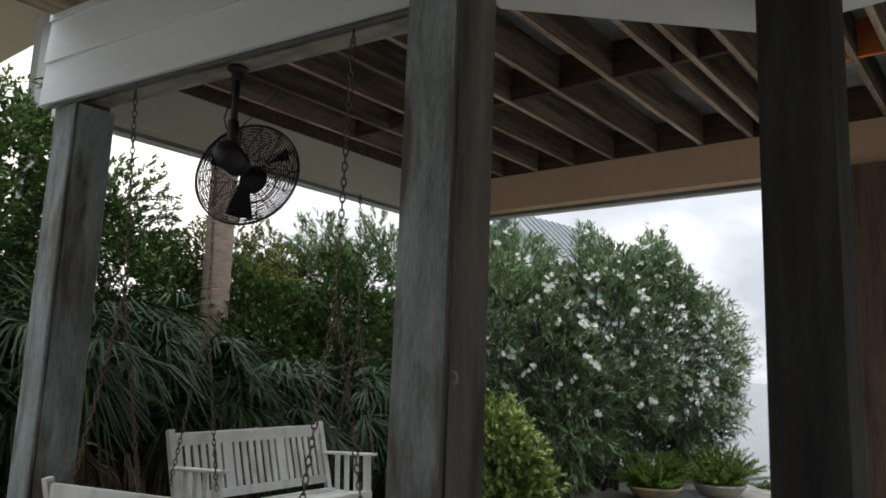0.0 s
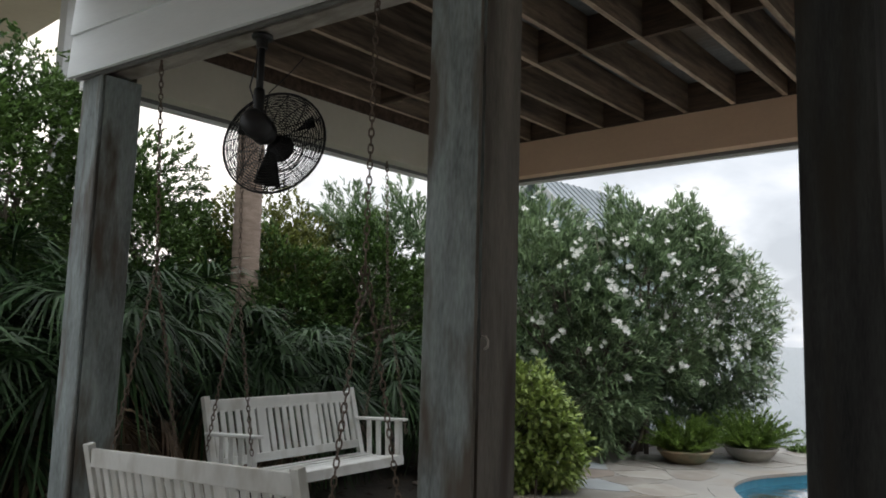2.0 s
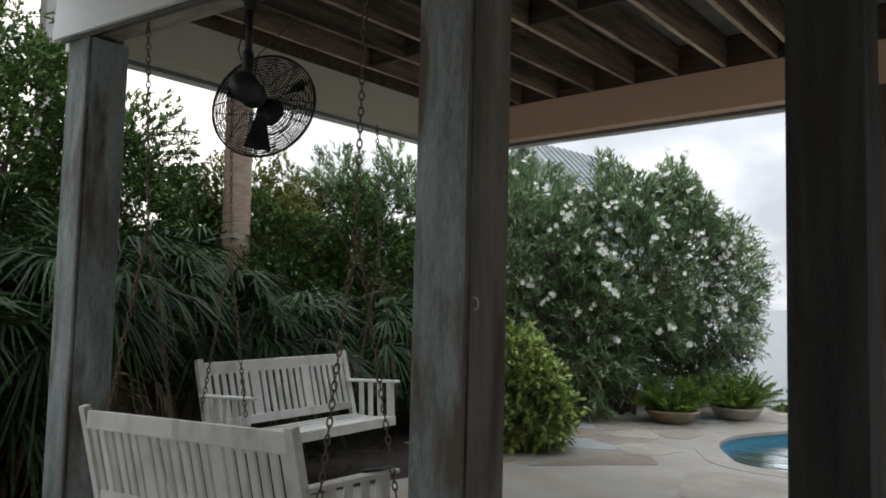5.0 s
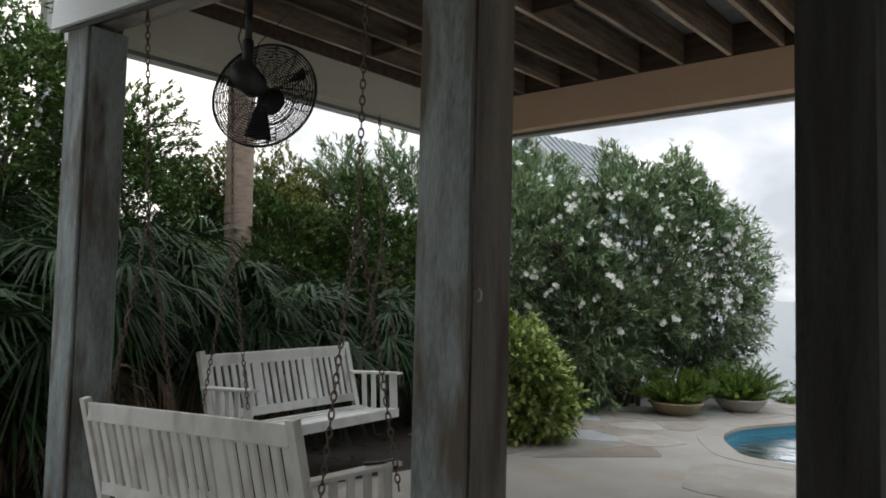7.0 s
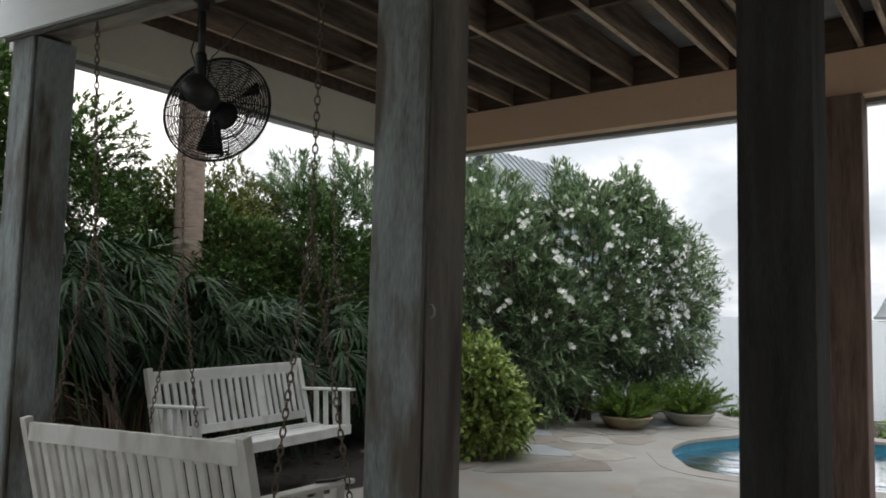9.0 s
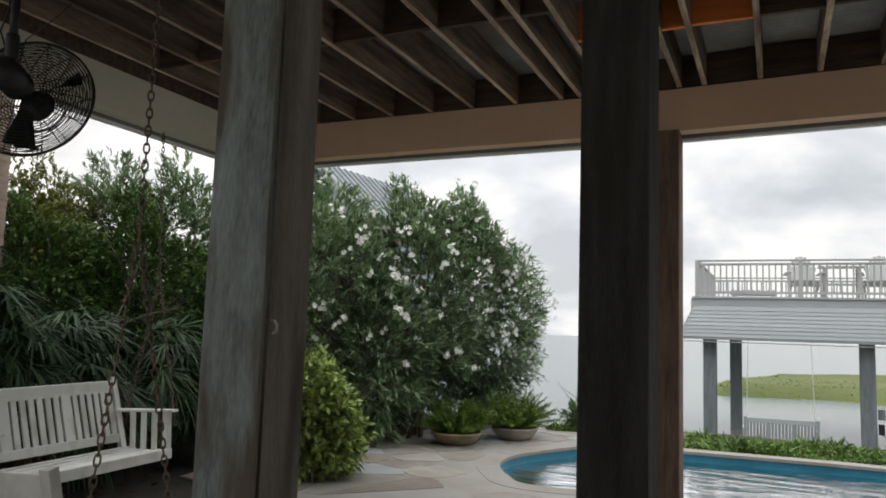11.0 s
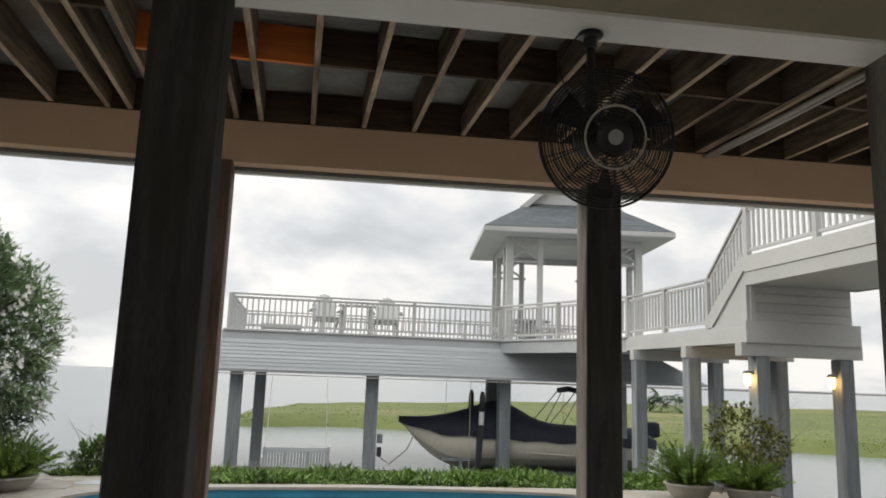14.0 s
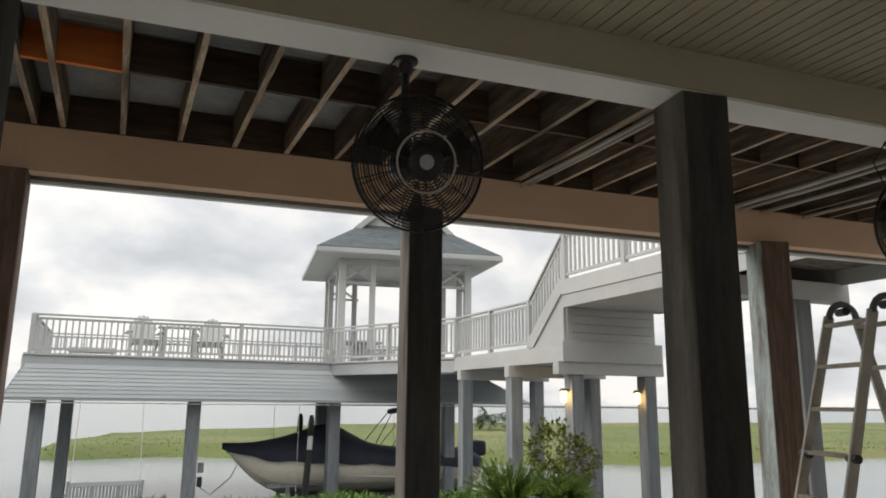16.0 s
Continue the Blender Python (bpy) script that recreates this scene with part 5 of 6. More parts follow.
for s in (-1, 1):
    gpart("gable_slope", slab([(0, -mid - 0.25, Z_TOP), (s * (mid + 0.25), -mid - 0.25, Z_MID - 0.18), (s * (mid + 0.25), mid + 0.25, Z_MID - 0.18), (0, mid + 0.25, Z_TOP)][::s], 0.06), M_SHINGLE)
    bm = bmesh.new()
    vs = [bm.verts.new(q) for q in ((-mid, s * mid, Z_MID - 0.1), (mid, s * mid, Z_MID - 0.1), (0, s * mid, Z_TOP - 0.12))]
    vb = [bm.verts.new(v.co - Vector((0, s * 0.08, 0))) for v in vs]
    bm.faces.new(vs)
    bm.faces.new(vb[::-1])
    for k in range(3):
        bm.faces.new((vs[k], vb[k], vb[(k + 1) % 3], vs[(k + 1) % 3]))
    gpart("gable_wall", bm, M_DOCKWHITE)
    for e in (-1, 1):
        bm = bmesh.new()
        add_beam(bm, (0, s * (mid + 0.26), Z_TOP - 0.04), (e * (mid + 0.27), s * (mid + 0.26), Z_MID - 0.24), 0.04, 0.18, 0.004)
        gpart("rake_board", bm, M_DOCKWHITE)
for sx in (-1, 1):
    for sy in (-1, 1):
        c = (sx * post_in, sy * post_in)
        near = [(c[0], c[1]), (c[0] - sx * 0.95, c[1]), (c[0], c[1] - sy * 0.95)]
        for i, (x, y) in enumerate(near):
            bm = bmesh.new()
            w = 0.11 if i == 0 else 0.085
            add_box(bm, (x - w, y - w, DZ), (x + w, y + w, Z_EAVE - 0.02), None, 0.01)
            gpart("column", bm, M_DOCKWHITE)
        for i in (1, 2):
            (x0, y0), (x1, y1) = near[0], near[i]
            bm = bmesh.new()
            add_beam(bm, (x0, y0, 5.28), (x1 - (x0 - x1) * 0.15, y1 - (y0 - y1) * 0.15, 5.28), 0.12, 0.07, 0.006)
            gpart("cross_rail", bm, M_DOCKWHITE)
            for za, zb in ((5.32, 5.98), (5.98, 5.32)):
                bm = bmesh.new()
                add_beam(bm, (x0, y0, za), (x1, y1, zb), 0.05, 0.07, 0.004)
                gpart("x_brace", bm, M_DOCKWHITE)
for s in (-1, 1):
    for axis in (0, 1):
        bm = bmesh.new()
        a, b = ((-post_in, s * post_in), (post_in, s * post_in)) if axis == 0 else ((s * post_in, -post_in), (s * post_in, post_in))
        add_beam(bm, (*a, 5.95), (*b, 5.95), 0.14, 0.24, 0.006)
        gpart("header_beam", bm, M_DOCKWHITE)

tb = thing("picnic_table", "grey round table with benches under the gazebo roof", "table")
bm = bmesh.new()
add_lathe(bm, [(0.02, 0.70), (0.72, 0.70), (0.74, 0.72), (0.74, 0.75), (0.02, 0.76)], 24)
part("tabletop", bm, M_DOCKGREY, tb)
bm = bmesh.new()
add_lathe(bm, [(0.30, 0), (0.28, 0.04), (0.18, 0.08), (0.18, 0.66), (0.26, 0.70)], 16)
part("pedestal", bm, M_DOCKGREY, tb)
for k in range(4):
    a = k * math.pi / 2 + 0.4
    bm = bmesh.new()
    c, s2 = math.cos(a), math.sin(a)
    add_box(bm, (-0.5, -0.13, 0.42), (0.5, 0.13, 0.46), Matrix.Translation((c * 1.0, s2 * 1.0, 0)) @ Matrix.Rotation(a + math.pi / 2, 4, "Z"), 0.006)
    add_beam(bm, (c * 1.0, s2 * 1.0, 0.0), (c * 1.0, s2 * 1.0, 0.42), 0.1, 0.1)
    part("bench_seat", bm, M_DOCKGREY, tb)
tb.matrix_world = pose(6.9, 23.2, DZ)


def adirondack(x, y, turn, label, z=DZ):
    ch = thing("adirondack_chair", label, "chair", "adirondack chairs")
    for k in range(7):
        u = (k - 3) / 3
        bm = bmesh.new()
        top = 1.02 - 0.16 * u * u
        add_beam(bm, (u * 0.20, -0.22, 0.34), (u * 0.25, -0.22 - (top - 0.34) * 0.42, top), 0.075, 0.02, 0.006, up=(0, 1, 0))
        part("back_slat", bm, M_DOCKWHITE, ch)
    for k in range(6):
        yy = -0.20 + k * 0.10
        bar_part("seat_slat", (-0.27, yy, 0.32 + k * 0.018), (0.27, yy, 0.32 + k * 0.018), 0.085, 0.02, M_DOCKWHITE, ch, 0.004)
    bar_part("back_brace", (-0.30, -0.42, 0.72), (0.30, -0.42, 0.72), 0.04, 0.07, M_DOCKWHITE, ch, 0.004)
    for s in (-1, 1):
        bar_part("front_leg", (s * 0.31, 0.30, 0.0), (s * 0.31, 0.30, 0.56), 0.03, 0.10, M_DOCKWHITE, ch, 0.004)
        bar_part("rear_leg", (s * 0.27, 0.32, 0.36), (s * 0.27, -0.55, 0.04), 0.03, 0.10, M_DOCKWHITE, ch, 0.004)
        bar_part("armrest", (s * 0.34, -0.40, 0.57), (s * 0.34, 0.36, 0.58), 0.13, 0.025, M_DOCKWHITE, ch, 0.006)
    ch.matrix_world = pose(x, y, z, 0, 0, turn) @ Matrix.Scale(1.22 if z > 1 else 1.0, 4)
    return ch


adirondack(0.52, 22.6, 185, "white slatted adirondack chair with fan back on deck")
adirondack(2.30, 22.6, 172, "white slatted adirondack chair with fan back on deck")
adirondack(5.05, 2.75, 200, "white slatted adirondack chair standing on the patio", 0.0)
st = thing("side_table", "white slatted side table between two deck chairs", "table")
for k in range(6):
    box_part("tabletop_slat", (-0.50 + k * 0.17, -0.25, 0.78), (-0.35 + k * 0.17, 0.25, 0.81), M_DOCKWHITE, st, 0.004)
box_part("shelf", (-0.32, -0.18, 0.36), (0.32, 0.18, 0.39), M_DOCKWHITE, st, 0.004)
for sx in (-1, 1):
    for sy in (-1, 1):
        bar_part("leg", (sx * 0.36, sy * 0.18, 0), (sx * 0.36, sy * 0.18, 0.78), 0.06, 0.06, M_DOCKWHITE, st, 0.004)
st.matrix_world = pose(1.41, 22.5, DZ) @ Matrix.Scale(1.1, 4)
lg = thing("low_lounger", "low white slatted lounger on the deck", "lounger")
for k in range(9):
    box_part("slat", (-0.55 + k * 0.125, -0.3, 0.20), (-0.45 + k * 0.125, 0.3, 0.225), M_DOCKWHITE, lg, 0.004)
for s in (-1, 1):
    box_part("side_rail", (-0.58, s * 0.3 - 0.02, 0.10), (0.58, s * 0.3 + 0.02, 0.20), M_DOCKWHITE, lg, 0.004)
    for e2 in (-1, 1):
        box_part("leg", (e2 * 0.5 - 0.03, s * 0.3 - 0.025, 0), (e2 * 0.5 + 0.03, s * 0.3 + 0.025, 0.10), M_DOCKWHITE, lg)
lg.matrix_world = pose(-0.75, 22.4, DZ)

# swing under the dock
sw3 = pose(-0.12, 20.1, -1.30, 0, 0, 3)
swing(1.70, sw3, "weathered grey slatted swing hanging over the water", "dock swing", M_DOCKGREY)
for s in (-1, 1):
    bm = bmesh.new()
    add_tube(bm, [(-0.12 + s * 0.72, 20.85, 1.66), (-0.12 + s * 0.76, 20.2, -0.46)], 0.010, 6)
    solid("swing_rope", bm, M_PVC, "pale rope holding the dock swing", "rope", group="dock swing ropes")

# ---------------------------------------------------------------- raised walkway, steps and upper deck
walkway = thing("raised_walkway", "white boxed walkway on posts joining house and dock", "walkway", kind="structure")
box_part("walk_floor", (7.56, 12.3, DZ - 0.06), (9.76, 17.3, DZ - 0.005), M_DOCKGREY, walkway)
box_part("side_fascia", (7.52, 12.3, 2.42), (7.56, 17.3, DZ - 0.04), M_DOCKWHITE, walkway, 0.004)
box_part("side_fascia", (9.76, 12.3, 2.42), (9.80, 17.3, DZ - 0.04), M_DOCKWHITE, walkway, 0.004)
box_part("front_fascia", (7.50, 12.22, 2.42), (9.82, 12.29, DZ + 0.05), M_DOCKWHITE, walkway, 0.006)
box_part("walk_soffit", (7.56, 12.3, 2.44), (9.76, 17.3, 2.47), M_DOCKWHITE, walkway)
for y in (12.36, 14.3, 16.7):
    box_part("cross_girder", (7.42, y - 0.10, 2.19), (9.86, y + 0.10, 2.43), M_DOCKWHITE, walkway, 0.006)
for x0 in (7.60, 9.55):
    for y in (12.42, 14.3, 16.7):
        x = 7.86 if (x0 < 8 and y < 13) else x0
        piling(x, y, 2.19, 0.27, -1.9, "square grey timber post under the white walkway")
box_part("stair_wall", (7.78, 12.34, DZ + 0.05), (9.70, 12.40, 3.50), M_DOCKWHITE, walkway)
box_part("corner_board", (7.665, 12.302, DZ + 0.055), (7.768, 12.40, 3.50), M_DOCKWHITE, walkway, 0.003)
for k in range(4):
    box_part("siding_board", (7.772, 12.310 + 0.004 * (k % 2), DZ + 0.06 + k * 0.165), (9.71, 12.337, DZ + 0.06 + k * 0.165 + 0.155), M_DOCKWHITE, walkway, 0.003)
bm = bmesh.new()
vs = [(7.60, 13.62, DZ), (7.60, 12.34, DZ), (7.60, 12.34, UZ - 0.03)]
a = [bm.verts.new(q) for q in vs]
b = [bm.verts.new((q[0] + 0.06, q[1], q[2])) for q in vs]
bm.faces.new(a)
bm.faces.new(b[::-1])
for k in range(3):
    bm.faces.new((a[k], b[k], b[(k + 1) % 3], a[(k + 1) % 3]))
part("stair_side", bm, M_DOCKWHITE, walkway)
bar_part("stringer", (7.585, 13.62, DZ + 0.02), (7.585, 12.30, UZ - 0.03), 0.05, 0.26, M_DOCKWHITE, walkway, 0.006)
for k in range(7):
    box_part("tread", (7.66, 13.42 - k * 0.18, DZ + 0.155 + k * 0.17), (9.6, 13.68 - k * 0.18, DZ + 0.195 + k * 0.17), M_DOCKGREY, walkway)

upper = thing("upper_deck", "white fascia and soffit of the raised house deck", "deck", kind="structure")
box_part("deck_boards", (7.56, 6.70, UZ - 0.07), (9.75, 12.2, UZ), M_DOCKGREY, upper)
box_part("side_fascia", (7.50, 6.70, UZ - 0.29), (7.55, 12.24, UZ), M_DOCKWHITE, upper, 0.006)
box_part("lower_fascia", (7.52, 6.70, UZ - 0.53), (7.56, 12.22, UZ - 0.295), M_DOCKWHITE, upper, 0.006)
box_part("front_fascia", (7.56, 12.20, UZ - 0.53), (9.80, 12.25, UZ), M_DOCKWHITE, upper, 0.006)
box_part("soffit", (7.57, 8.30, UZ - 0.51), (9.74, 12.19, UZ - 0.48), M_DOCKWHITE, upper)
for k in range(9):
    box_part("soffit_board", (7.57, 6.70 + k * 0.165, UZ - 0.30), (9.74, 6.85 + k * 0.165, UZ - 0.27), M_POST_BROWN, upper)
box_part("cross_beam", (7.3, 8.02, UZ - 0.80), (9.9, 8.28, UZ - 0.515), M_DOCKWHITE, upper, 0.006)
box_part("side_fascia", (9.75, 6.70, UZ - 0.53), (9.80, 12.20, UZ), M_DOCKWHITE, upper, 0.006)


def wall_lamp(x, y, z):
    l = thing("wall_lamp", "lit amber jar lamp on a walkway post", "lamp", "walkway lamps")
    bm = bmesh.new()
    add_lathe(bm, [(0.02, 0.10), (0.075, 0.10), (0.08, 0.115), (0.05, 0.15), (0.01, 0.155)], 14, (x, y, z))
    add_box(bm, (x, y - 0.03, z + 0.09), (x + 0.12, y + 0.03, z + 0.15))
    part("lamp_cap", bm, M_PILING, l)
    bm = bmesh.new()
    add_lathe(bm, [(0.015, -0.11), (0.045, -0.10), (0.06, -0.04), (0.06, 0.06), (0.05, 0.098)], 14, (x, y, z))
    g = part("glass_jar", bm, M_BULB, l, "glowing amber glass jar", True)
    g.visible_shadow = False
    p = new("lamp_light", bpy.data.lights.new("lamp_light", "POINT"))
    p.data.energy, p.data.color, p.data.shadow_soft_size = 5.0, (1.0, 0.6, 0.25), 0.06
    p.parent = l
    p.location = (x, y - 0.02, z)


wall_lamp(7.61, 12.40, 1.78)
wall_lamp(9.30, 12.40, 1.77)

# ---------------------------------------------------------------- boat on its lift
boat = thing("motor_boat", "cream motor boat under a navy canvas cover on a lift", "boat")
X0, X1, YB = 2.95, 10.4, 22.7
NS = 26


def hull_at(t):
    """Half beam, keel height, chine height and sheer height along the boat, bow at 0."""
    beam_w = 1.22 * (1 - (1 - min(t / 0.55, 1)) ** 2.2) + 0.02
    keel = -1.02 + 1.30 * max(0, 1 - t / 0.30) ** 2.3
    sheer = 0.30 - 0.32 * t
    chine = keel + 0.34 * min(1, t / 0.3) + 0.05
    return beam_w, keel, min(chine, sheer - 0.06), sheer


bm = bmesh.new()
rows = []
for i in range(NS + 1):
    t = i / NS
    bw, kz, cz, sz = hull_at(t)
    x = X0 + (X1 - X0) * t
    row = []
    for s, pts in ((-1, ((1.0, sz), (0.985, sz - 0.10), (0.95, (sz + cz) / 2), (0.80, cz + 0.03), (0.74, cz), (0.40, (cz + kz) / 2))), (0, ((0, kz),)), (1, ((0.40, (cz + kz) / 2), (0.74, cz), (0.80, cz + 0.03), (0.95, (sz + cz) / 2), (0.985, sz - 0.10), (1.0, sz)))):
        for q, z in pts:
            row.append(bm.verts.new((x, YB + s * q * bw, z)))
    rows.append(row)
for r0, r1 in zip(rows, rows[1:]):
    for k in range(len(r0) - 1):
        bm.faces.new((r0[k], r0[k + 1], r1[k + 1], r1[k]))
bm.faces.new(rows[-1])
part("hull", bm, M_HULL, boat, smooth=True)
for zoff in (-0.42, -0.58):
    bm = bmesh.new()
    add_tube(bm, [(X0 + (X1 - X0) * t, YB - hull_at(t)[0] * 0.86 - 0.015, hull_at(t)[3] + zoff) for t in (0.22, 0.35, 0.5, 0.7, 0.98)], 0.02, 6)
    part("spray_rail", bm, M_HULL, boat, smooth=True)
bm = bmesh.new()
rows = []
for i in range(NS + 1):
    t = i / NS
    bw, kz, cz, sz = hull_at(t)
    x = X0 - 0.12 + (X1 - X0 + 0.12) * t
    ridge = 0.30 + 0.68 * math.exp(-((t - 0.40) / 0.13) ** 2) + 0.16 * math.exp(-((t - 0.22) / 0.12) ** 2) - 0.05 * t + 0.06
    row = [bm.verts.new((x, YB + a * (bw + 0.03), z)) for a, z in ((-1.0, sz - 0.24 * min(1, t / 0.15) - 0.025 * math.sin(i * 1.7)), (-1.0, sz + 0.02), (-0.55, (sz + 0.02) * 0.45 + (sz + ridge) * 0.5), (0, sz * 0.4 + ridge * 0.9), (0.55, (sz + 0.02) * 0.45 + (sz + ridge) * 0.5), (1.0, sz + 0.02), (1.0, sz - 0.24 * min(1, t / 0.15)))]
    rows.append(row)
for r0, r1 in zip(rows, rows[1:]):
    for k in range(6):
        bm.faces.new((r0[k], r0[k + 1], r1[k + 1], r1[k]))
bm.faces.new(rows[0])
bm.faces.new(rows[-1])
part("canvas_cover", bm, M_COVER, boat, "navy canvas cover", True)
bm = bmesh.new()
add_box(bm, (X1 + 0.05, YB - 0.28, -0.75), (X1 + 0.30, YB + 0.28, 0.1), None, 0.05)
add_box(bm, (X1 + 0.0, YB - 0.33, 0.0), (X1 + 0.62, YB + 0.33, 0.48), None, 0.12)
part("outboard_motor", bm, M_COVER, boat, "covered outboard motor")
for y in (YB - 0.8, YB + 0.8):
    for q in ([(7.25, y, 0.42), (8.0, y, 1.30), (8.25, y, 1.38)], [(7.65, y, 0.38), (8.2, y, 1.35)]):
        bm = bmesh.new()
        add_tube(bm, q, 0.016, 6)
        part("bimini_strut", bm, M_ALU, boat, smooth=True)
bm = bmesh.new()
add_tube(bm, [(8.1, YB - 0.85, 1.36), (8.1, YB, 1.42), (8.1, YB + 0.85, 1.36)], 0.085, 8)
part("rolled_bimini", bm, M_COVER, boat, "rolled navy canvas top", True)

for k, (x, y, lean) in enumerate(((4.92, 21.25, 0.05), (5.22, 23.9, 0.05))):
    g = thing("boat_guide", "black boat guide post with white sleeve on the lift", "guide post", "boat guides")
    bm = bmesh.new()
    add_beam(bm, (x - 0.08, y, -1.9), (x + lean, y, 0.35), 0.16, 0.16, 0.02)
    part("guide_base", bm, M_BLACK, g)
    bm = bmesh.new()
    add_tube(bm, [(x + lean, y, 0.05), (x + lean + 0.02, y, 0.75)], 0.075, 10)
    part("sleeve", bm, M_DOCKWHITE, g, "white plastic sleeve", True)
    bm = bmesh.new()
    add_tube(bm, [(x + lean + 0.02, y, 0.72), (x + lean + 0.03, y, 1.10), (x + lean + 0.03, y, 1.28)], [0.09, 0.085, 0.05], 10)
    part("guide_top", bm, M_BLACK, g, smooth=True)
cr = thing("boat_lift", "dark steel lift cradle under the boat", "boat lift")
for x in (4.6, 8.6):
    bar_part("lift_beam", (x, 20.95, -1.10), (x, 24.6, -1.10), 0.18, 0.16, M_PILING, cr, 0.01)
    for y in (YB - 0.6, YB + 0.6):
        bar_part("bunk_post", (x, y, -1.02), (x, y, -0.72), 0.10, 0.10, M_PILING, cr)
    for y in (21.05, 24.5):
        bm = bmesh.new()
        add_tube(bm, [(x, y, -1.02), (x, y, 1.9)], 0.008, 5)
        part("lift_cable", bm, M_PVC, cr)
for sx in (-1, 1):
    bar_part("bunk", (4.0, YB + sx * 0.6, -0.68), (9.4, YB + sx * 0.6, -0.68), 0.12, 0.09, M_PILING, cr)
box_e = thing("power_box", "grey electric box with conduit on a dock piling", "electric box")
box_part("box_body", (2.06, 21.20, -0.20), (2.20, 21.36, 0.05), M_PILING, box_e, 0.01)
box_part("box_body", (2.06, 21.20, -0.55), (2.18, 21.36, -0.30), M_BLACK, box_e, 0.01)
bm = bmesh.new()
add_tube(bm, [(2.12, 21.2, -0.55), (2.4, 21.2, -0.75), (2.9, 21.3, -0.35), (3.1, 21.6, -0.05)], 0.012, 6)
part("cable", bm, M_BLACK, box_e, smooth=True)

# ---------------------------------------------------------------- marsh island and far shore
rng = np.random.default_rng(7)


def marsh_height(x, y):
    near = 36.0 - 0.45 * np.clip(x - 4, 0, 22) + 0.30 * np.clip(4 - x, 0, 20) + 1.2 * np.sin(x * 0.23) + 0.6 * np.sin(x * 0.7)
    left = -4.0 + 0.045 * (y - 40) + 1.0 * np.sin(y * 0.25)
    d = np.minimum(np.minimum((y - near) / 3.0, (x - left) / 2.2), (64 + 0.75 * np.clip(x, 0, 30) - y) / 6.0)
    return -1.55 + 1.05 * np.clip(d, 0, 1.0) + 0.10 * np.sin(x * 0.35 + 1) * np.sin(y * 0.2) * (d > 0.5)


gx = np.linspace(-12, 160, 173)
gy = np.linspace(22, 124, 103)
XX, YY = np.meshgrid(gx, gy)
ZZ = marsh_height(XX, YY)
vv = np.stack([XX, YY, ZZ], -1).reshape(-1, 3)
idx = np.arange(len(gy) * len(gx)).reshape(len(gy), len(gx))
ff = np.stack([idx[:-1, :-1], idx[:-1, 1:], idx[1:, 1:], idx[1:, :-1]], -1).reshape(-1, 4)
tagged(new("marsh_island", cloud_mesh("marsh_island", vv, ff, M_MARSH, True)), "low grassy marsh island in the bay", "island", kind="structure")
n = 120000
bx = rng.uniform(-6, 75, n)
by = 26 + (rng.random(n) ** 1.8) * 85
bz = marsh_height(bx, by)
ok = bz > -0.95
base = np.stack([bx, by, bz - 0.05], 1)[ok]
m = len(base)
ow = rng.normal(0, 0.35, (m, 3))
ow[:, 2] = 1
v, f = blades(base, ow, rng.uniform(0.06, 0.13, m), rng.uniform(0.04, 0.09, m), rng.uniform(0.1, 0.4, m), rng=rng)
tagged(new("marsh_grass", cloud_mesh("marsh_grass", v, f, M_MARSHBLADE)), "yellow-green marsh grass on the island", "grass", kind="stuff")
bm = bmesh.new()
pts = [(150 + i * 60, 640 - i * 9 + 14 * math.sin(i * 1.3), 0.25 + 0.35 * math.sin(i * 2.1) ** 2) for i in range(24)]
prev = None
for x, y, z in pts:
    cur = [bm.verts.new((x, y - 6, -1.3)), bm.verts.new((x, y, z)), bm.verts.new((x, y + 14, -1.3))]
    if prev:
        bm.faces.new((prev[0], cur[0], cur[1], prev[1]))
        bm.faces.new((prev[1], cur[1], cur[2], prev[2]))
    prev = cur
solid("far_shore_backdrop", bm, M_SEABED, "thin dark line of distant shore", "shore", "structure")
fan_palm(28.0, 55.0, 0.2, 22, 1.05, 140, 0, "small palm growing on the marsh island")


# ---------------------------------------------------------------- folding ladder
def ladder(at):
    """A multi-position ladder standing as an A, its hinge on top."""
    l = thing("folding_ladder", "worn aluminium folding ladder standing on the patio", "ladder")
    H, spread = 2.39, 0.70
    for s in (-1, 1):
        for e in (-1, 1):
            bm = bmesh.new()
            a, b = Vector((s * 0.29, e * spread, 0.0)), Vector((s * 0.245, e * 0.11, H - 0.10))
            add_beam(bm, a, b, 0.028, 0.075, 0.006, up=(0, 1, 0))
            part("stile", bm, M_ALU, l)
        bm = bmesh.new()
        pts = [Vector((s * 0.245, 0.11 * math.cos(t), H - 0.12 + 0.12 * math.sin(t))) for t in np.linspace(0, math.pi, 9)]
        add_tube(bm, pts, 0.025, 8)
        part("top_hinge", bm, M_PILING, l, "grey curved hinge", True)
        for c in (Vector((s * 0.265, 0.37, 1.30)), Vector((s * 0.265, -0.37, 1.30)), Vector((s * 0.245, 0.0, H - 0.06))):
            bm = bmesh.new()
            add_tube(bm, [c - Vector((0.05, 0, 0)), c + Vector((0.05, 0, 0))], 0.03, 10)
            part("lock_knob", bm, M_BLACK, l, "black locking knob")
    for e in (-1, 1):
        for k in range(8):
            z = 0.10 + 0.303 * k
            t = z / (H - 0.10)
            y = e * (spread + (0.11 - spread) * t)
            hw = 0.29 + (0.245 - 0.29) * t
            bar_part("rung", (-hw, y, z), (hw, y, z), 0.065, 0.03, M_RUNG, l, 0.004)
    l.matrix_world = at
    return l


ladder(pose(4.76, 3.91, 0, 0, 0, -107))

